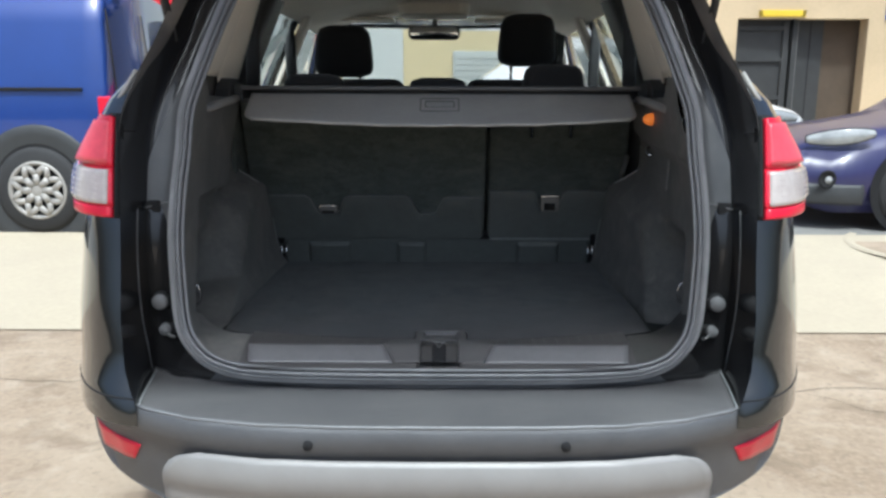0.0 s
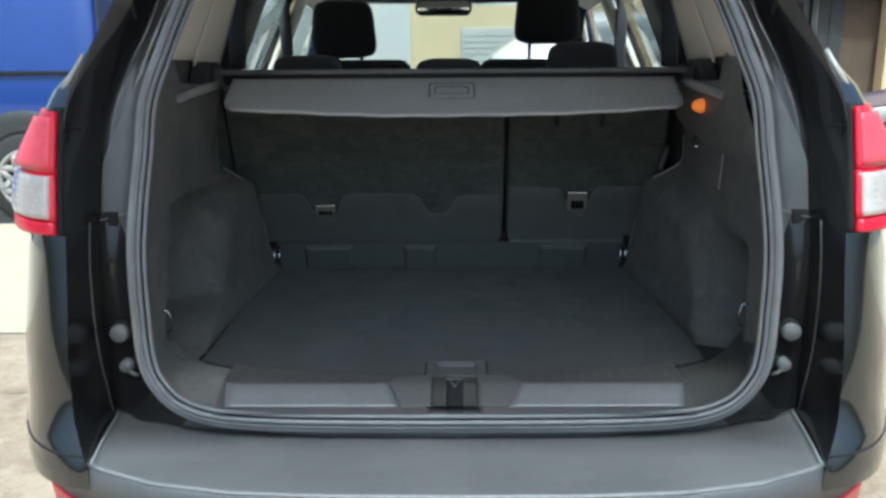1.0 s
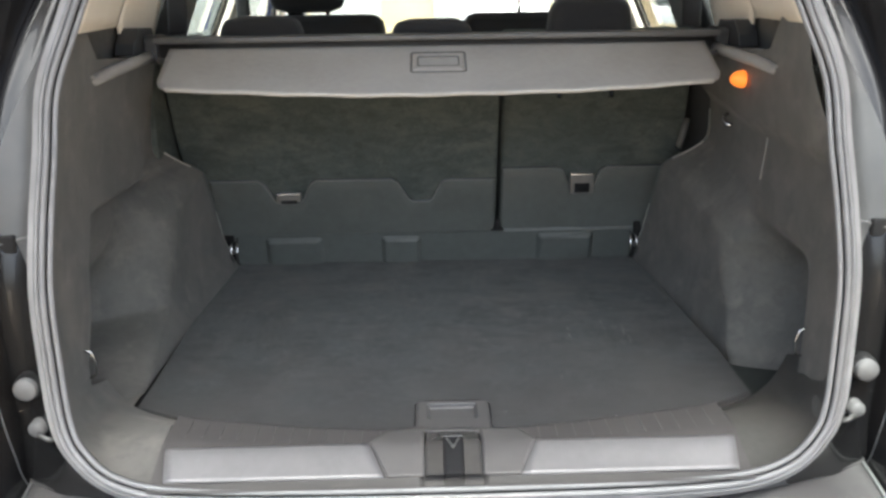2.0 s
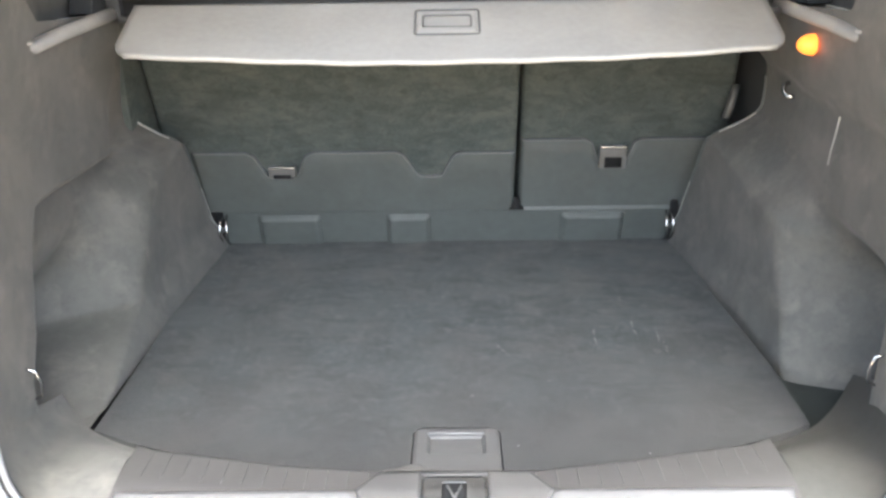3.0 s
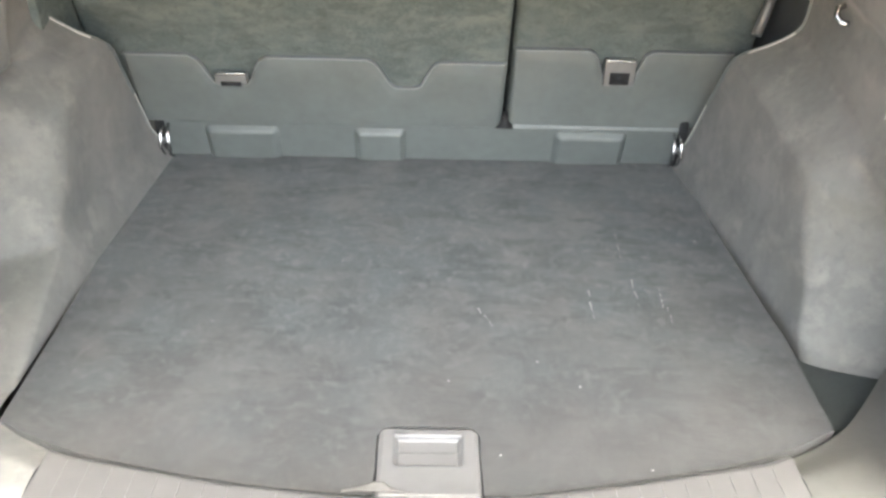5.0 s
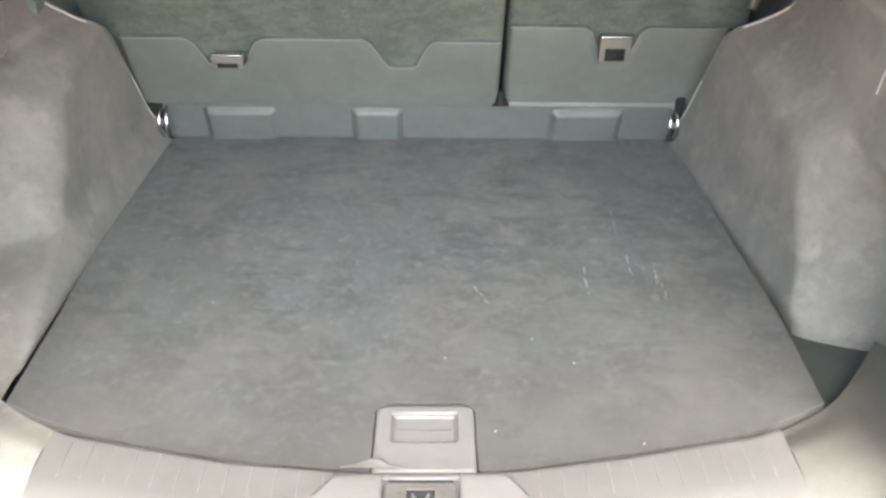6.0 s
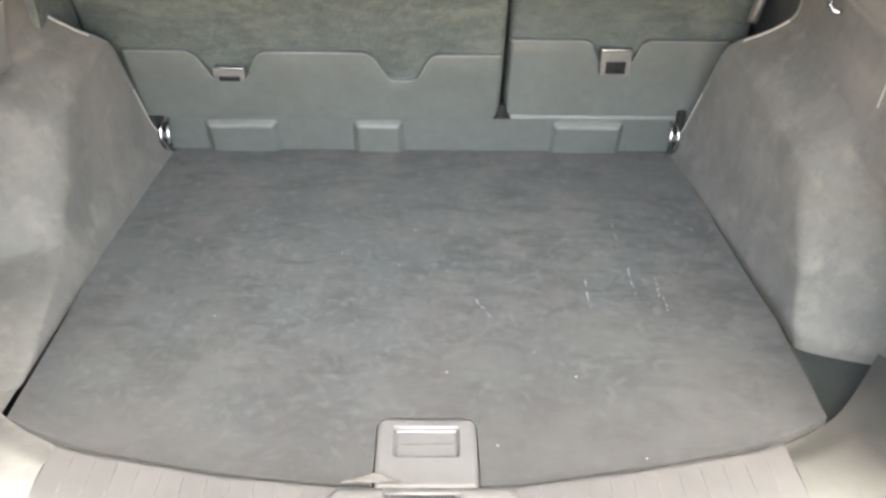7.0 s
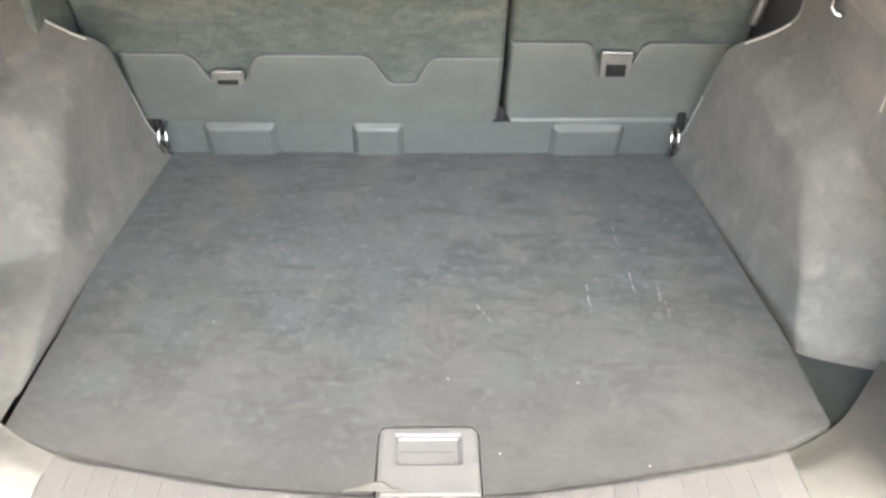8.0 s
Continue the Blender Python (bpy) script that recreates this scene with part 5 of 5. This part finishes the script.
def saloon(name, x0, y0, facing, paint, label, length=4.2, height=1.45):
    """A hatchback seen side-on; x0 is its nose, facing -1 looks to -x."""
    zz = ground_z(y0 + 0.8)
    car = thing(name, (x0 - facing * length / 2, y0 + 0.85, zz), label, "car")
    top = [(0.0, .58), (0.03, .68), (0.10, .76), (0.22, .84), (0.30, .90), (0.38, 1.14), (0.46, 1.36), (0.55, 1.44), (0.70, 1.45), (0.82, 1.38), (0.92, 1.12), (0.97, 1.0), (1.0, .70)]

    def body(u, v):
        ht = float(np.interp(u, [p[0] for p in top], [p[1] for p in top])) * height / 1.45
        belt = min(ht, 0.92 * height / 1.45)
        prof = [(0.06, 0.22), (0.0, 0.36), (0.0, 0.62), (0.03, belt * 0.97), (0.07, belt), (0.22, lerp(belt, ht, 0.9)), (0.34, ht), (0.85, ht + 0.02)]
        k = round(v * 14)
        d, h = prof[k] if k <= 7 else prof[14 - k]
        h = min(h, ht + 0.02)
        crown = float(np.interp(d, [0.0, 0.03, 0.07, 0.22, 0.34, 0.85], [0.0, 0.115, 0.075, 0.022, 0.008, 0.0])) * (1 - step(0.24, 0.36, u)) * step(0.0, 0.08, u)
        h -= crown
        d = d if k <= 7 else 1.70 - d
        nose = 1 - 0.16 * (1 - step(0, 0.10, u)) - 0.12 * step(0.94, 1.0, u)
        return (x0 - facing * length * u, y0 + 0.85 + (d - 0.85) * nose, zz + h)
    b = grid(body, 60, 14)
    bmesh.ops.holes_fill(b, edges=[e for e in b.edges if e.is_boundary])
    part("body", b, paint, car)
    for s0, s1 in ((0.37, 0.548), (0.552, 0.74)):
        def side_glass(u, v):
            s = lerp(s0, s1, u)
            ht = float(np.interp(s, [p[0] for p in top], [p[1] for p in top])) * height / 1.45 - 0.07
            b0 = 0.93 * height / 1.45
            z = lerp(b0, max(b0 + 0.01, ht), v)
            return (x0 - facing * length * s, y0 + 0.038 + 0.17 * (z - b0) / 0.5, zz + z)
        part("side_window", grid(side_glass, 8, 4), DARK_GLASS, car, "dark side glass", thick=0.006)
    for s in (0.225, 0.80):
        wx = x0 - facing * length * s
        part("wheel_well", lathe([(-0.004, 0.0), (-0.004, 0.37)], (wx, y0, zz + 0.32), "y", 32), DARK, car)
        wheel_on(car, (wx, y0 + 0.07, zz + 0.31), 0.31, 0.19)
    def skin(u, z, out):
        """A point of the near flank, u along the length, z over the street."""
        nose = 1 - 0.16 * (1 - step(0, 0.10, u)) - 0.12 * step(0.94, 1.0, u)
        return (x0 - facing * length * u, y0 + 0.85 - 0.85 * nose - out, zz + z)

    def lens(u, v):
        mid, tall = lerp(0.70, 0.755, u), 0.062 * math.sin(math.pi * (0.08 + 0.84 * u)) ** 0.6
        return skin(lerp(0.022, 0.135, u), mid + (2 * v - 1) * tall, 0.012 + 0.012 * math.sin(math.pi * v) - 0.02 * max(0, v - 0.5))
    light = part("headlight", grid(lens, 20, 8), HEADLENS, car, "clear headlight", thick=0.02)
    part("light_surround", tube([Vector(lens(k / 20, 1)) for k in range(21)] + [Vector(lens(1 - k / 20, 0)) for k in range(21)], 0.004, 6, closed=True), DARK, light)
    part("lower_bumper", grid(lambda u, v: skin(lerp(0.004, 0.125, u), lerp(0.20, 0.36, v), 0.012 * math.sin(math.pi * v) + 0.004), 14, 6), PLASTIC, car, "dark plastic lower bumper", thick=0.01)
    fx, fy, fz = skin(0.060, 0.40, 0.020)
    fog = part("fog_recess", lathe([(0.0, 0.0), (0.0, 0.052), (-0.012, 0.062), (-0.004, 0.072)], (fx, fy, fz), "y", 24), DARK, car)
    part("fog_lamp", lathe([(-0.012, 0.0), (-0.010, 0.020), (-0.002, 0.028)], (fx + 0.012, fy, fz - 0.006), "y", 20), HEADLENS, fog, "round fog lamp")
    return car


DARK_GLASS = mat("sky_lit_car_glass", (0.16, 0.18, 0.17), 0.05, vary=0.1, scale=3, coat=1.0)
saloon("hatchback", 2.72, 6.1, -1, NAVY, "dark navy hatchback parked along the street")
saloon("hatchback", 4.65, 10.3, 1, WHITEPAINT, "white hatchback in the far lane", 4.3, 1.72)

# buildings across the street
FY = 14.5
tagged(part("far_pavement", ground_sheet(-60, 60, 13.2, 14.7, 8, 4, 0.10), PAVE), "narrow pavement before the buildings", "pavement", kind="structure")
house = thing("building", (6, FY, 0.1), "tan rendered building with a dark garage opening", "building")
GX0, GX1, GZ = 5.13, 7.42, 2.41
for x0, x1, z0, z1 in ((3.1, GX0, 0, 8), (GX1, 17, 0, 8), (GX0, GX1, GZ, 8)):
    part("wall", box(x0, x1, FY, FY + 0.3, z0, z1), STUCCO, house, "tan rendered wall", smooth=False)
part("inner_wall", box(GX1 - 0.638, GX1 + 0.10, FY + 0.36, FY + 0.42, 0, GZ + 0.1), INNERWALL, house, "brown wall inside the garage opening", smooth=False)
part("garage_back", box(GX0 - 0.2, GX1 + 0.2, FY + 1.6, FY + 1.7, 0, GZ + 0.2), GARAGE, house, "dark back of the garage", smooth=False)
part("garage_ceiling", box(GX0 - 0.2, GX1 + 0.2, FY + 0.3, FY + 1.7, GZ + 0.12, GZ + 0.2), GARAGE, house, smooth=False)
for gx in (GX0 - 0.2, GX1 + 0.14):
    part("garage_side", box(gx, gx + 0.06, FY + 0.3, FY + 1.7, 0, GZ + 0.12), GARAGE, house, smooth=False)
gar = part("garage_door", box(GX0, GX0 + 1.02, FY + 0.22, FY + 0.28, 0, GZ), GARAGE, house, "dark brown garage door leaf", smooth=False)
for gx in (GX0 + 0.06, GX0 + 0.93):
    part("stile", box(gx - 0.045, gx + 0.045, FY + 0.17, FY + 0.225, 0.05, GZ - 0.04), GARAGE, gar, smooth=False)
for zz in (0.35, 1.05, 1.72, 2.26):
    part("rail", box(GX0 + 0.105, GX0 + 0.885, FY + 0.18, FY + 0.222, zz - 0.04, zz + 0.04), GARAGE, gar, smooth=False)
part("door_post", box(GX0 + 1.04, GX0 + 1.13, FY + 0.15, FY + 0.30, 0, GZ), GARAGE, house, "dark steel door post", bevel=0.01)
part("post_edge", box(GX0 + 1.131, GX0 + 1.15, FY + 0.17, FY + 0.24, 0, GZ), POST, house, bevel=0.004)
leaf = part("garage_door", box(GX0 + 1.16, GX1 - 0.64, FY + 0.30, FY + 0.35, 0, GZ + 0.1), GARAGE, house, "dark sheet-metal garage door leaf", smooth=False)
for gx in (GX0 + 1.42,):
    part("door_joint", box(gx - 0.006, gx + 0.006, FY + 0.293, FY + 0.301, 0.05, GZ), DARK, leaf, smooth=False)
part("lintel", box(GX0 - 0.05, GX1 + 0.05, FY + 0.02, FY + 0.30, GZ + 0.002, GZ + 0.05), GARAGE, house, "dark soffit of the opening", smooth=False)
sign = part("sign_board", box(5.49, 6.30, FY - 0.03, FY, GZ + 0.03, GZ + 0.14), YELLOW, house, "yellow notice over the garage", bevel=0.005)
for x0, lean in ((5.495, -1), (6.235, 1)):
    for k in range(3):
        sx = x0 + 0.022 * k
        part("stripe", slab([(sx, GZ + 0.032), (sx + 0.010, GZ + 0.032), (sx + 0.010 + 0.02 * lean, GZ + 0.138), (sx + 0.02 * lean, GZ + 0.138)], FY - 0.036, FY - 0.031, "y"), DARK, sign, smooth=False)
part("blue_plate", box(7.70, 8.14, FY - 0.03, FY, 2.39, 2.75), SIGNBLUE, house, "blue wall plate", bevel=0.005)
house2 = thing("building", (1, FY, 0.1), "cream rendered building across the street", "building")
part("wall", box(-0.74, 3.098, FY + 0.05, FY + 0.35, 0, 8), CREAM, house2, "cream rendered wall", smooth=False)
shut = part("shutter", box(0.14, 1.10, FY - 0.01, FY + 0.06, 0.1, 1.84), PALE, house2, "pale grey shutter", bevel=0.01)
for k in range(16):
    part("slat", box(0.17, 1.07, FY - 0.02, FY - 0.006, 0.16 + 0.103 * k, 0.245 + 0.103 * k), PALE, shut, bevel=0.004)
house3 = thing("building", (-8, FY, 0.1), "white rendered building across the street", "building")
part("wall", box(-24, -0.742, FY + 0.02, FY + 0.32, 0, 8), WHITEWALL, house3, "white rendered wall", smooth=False)
part("shop_window", box(-6.9, -5.4, FY - 0.02, FY + 0.03, 0.7, 1.95), DARK_GLASS, house3, "dark shop window", bevel=0.01)
part("red_fascia", box(-7.8, -4.3, FY - 0.10, FY + 0.02, 2.02, 2.9), REDPAINT, house3, "red shop fascia", bevel=0.01)
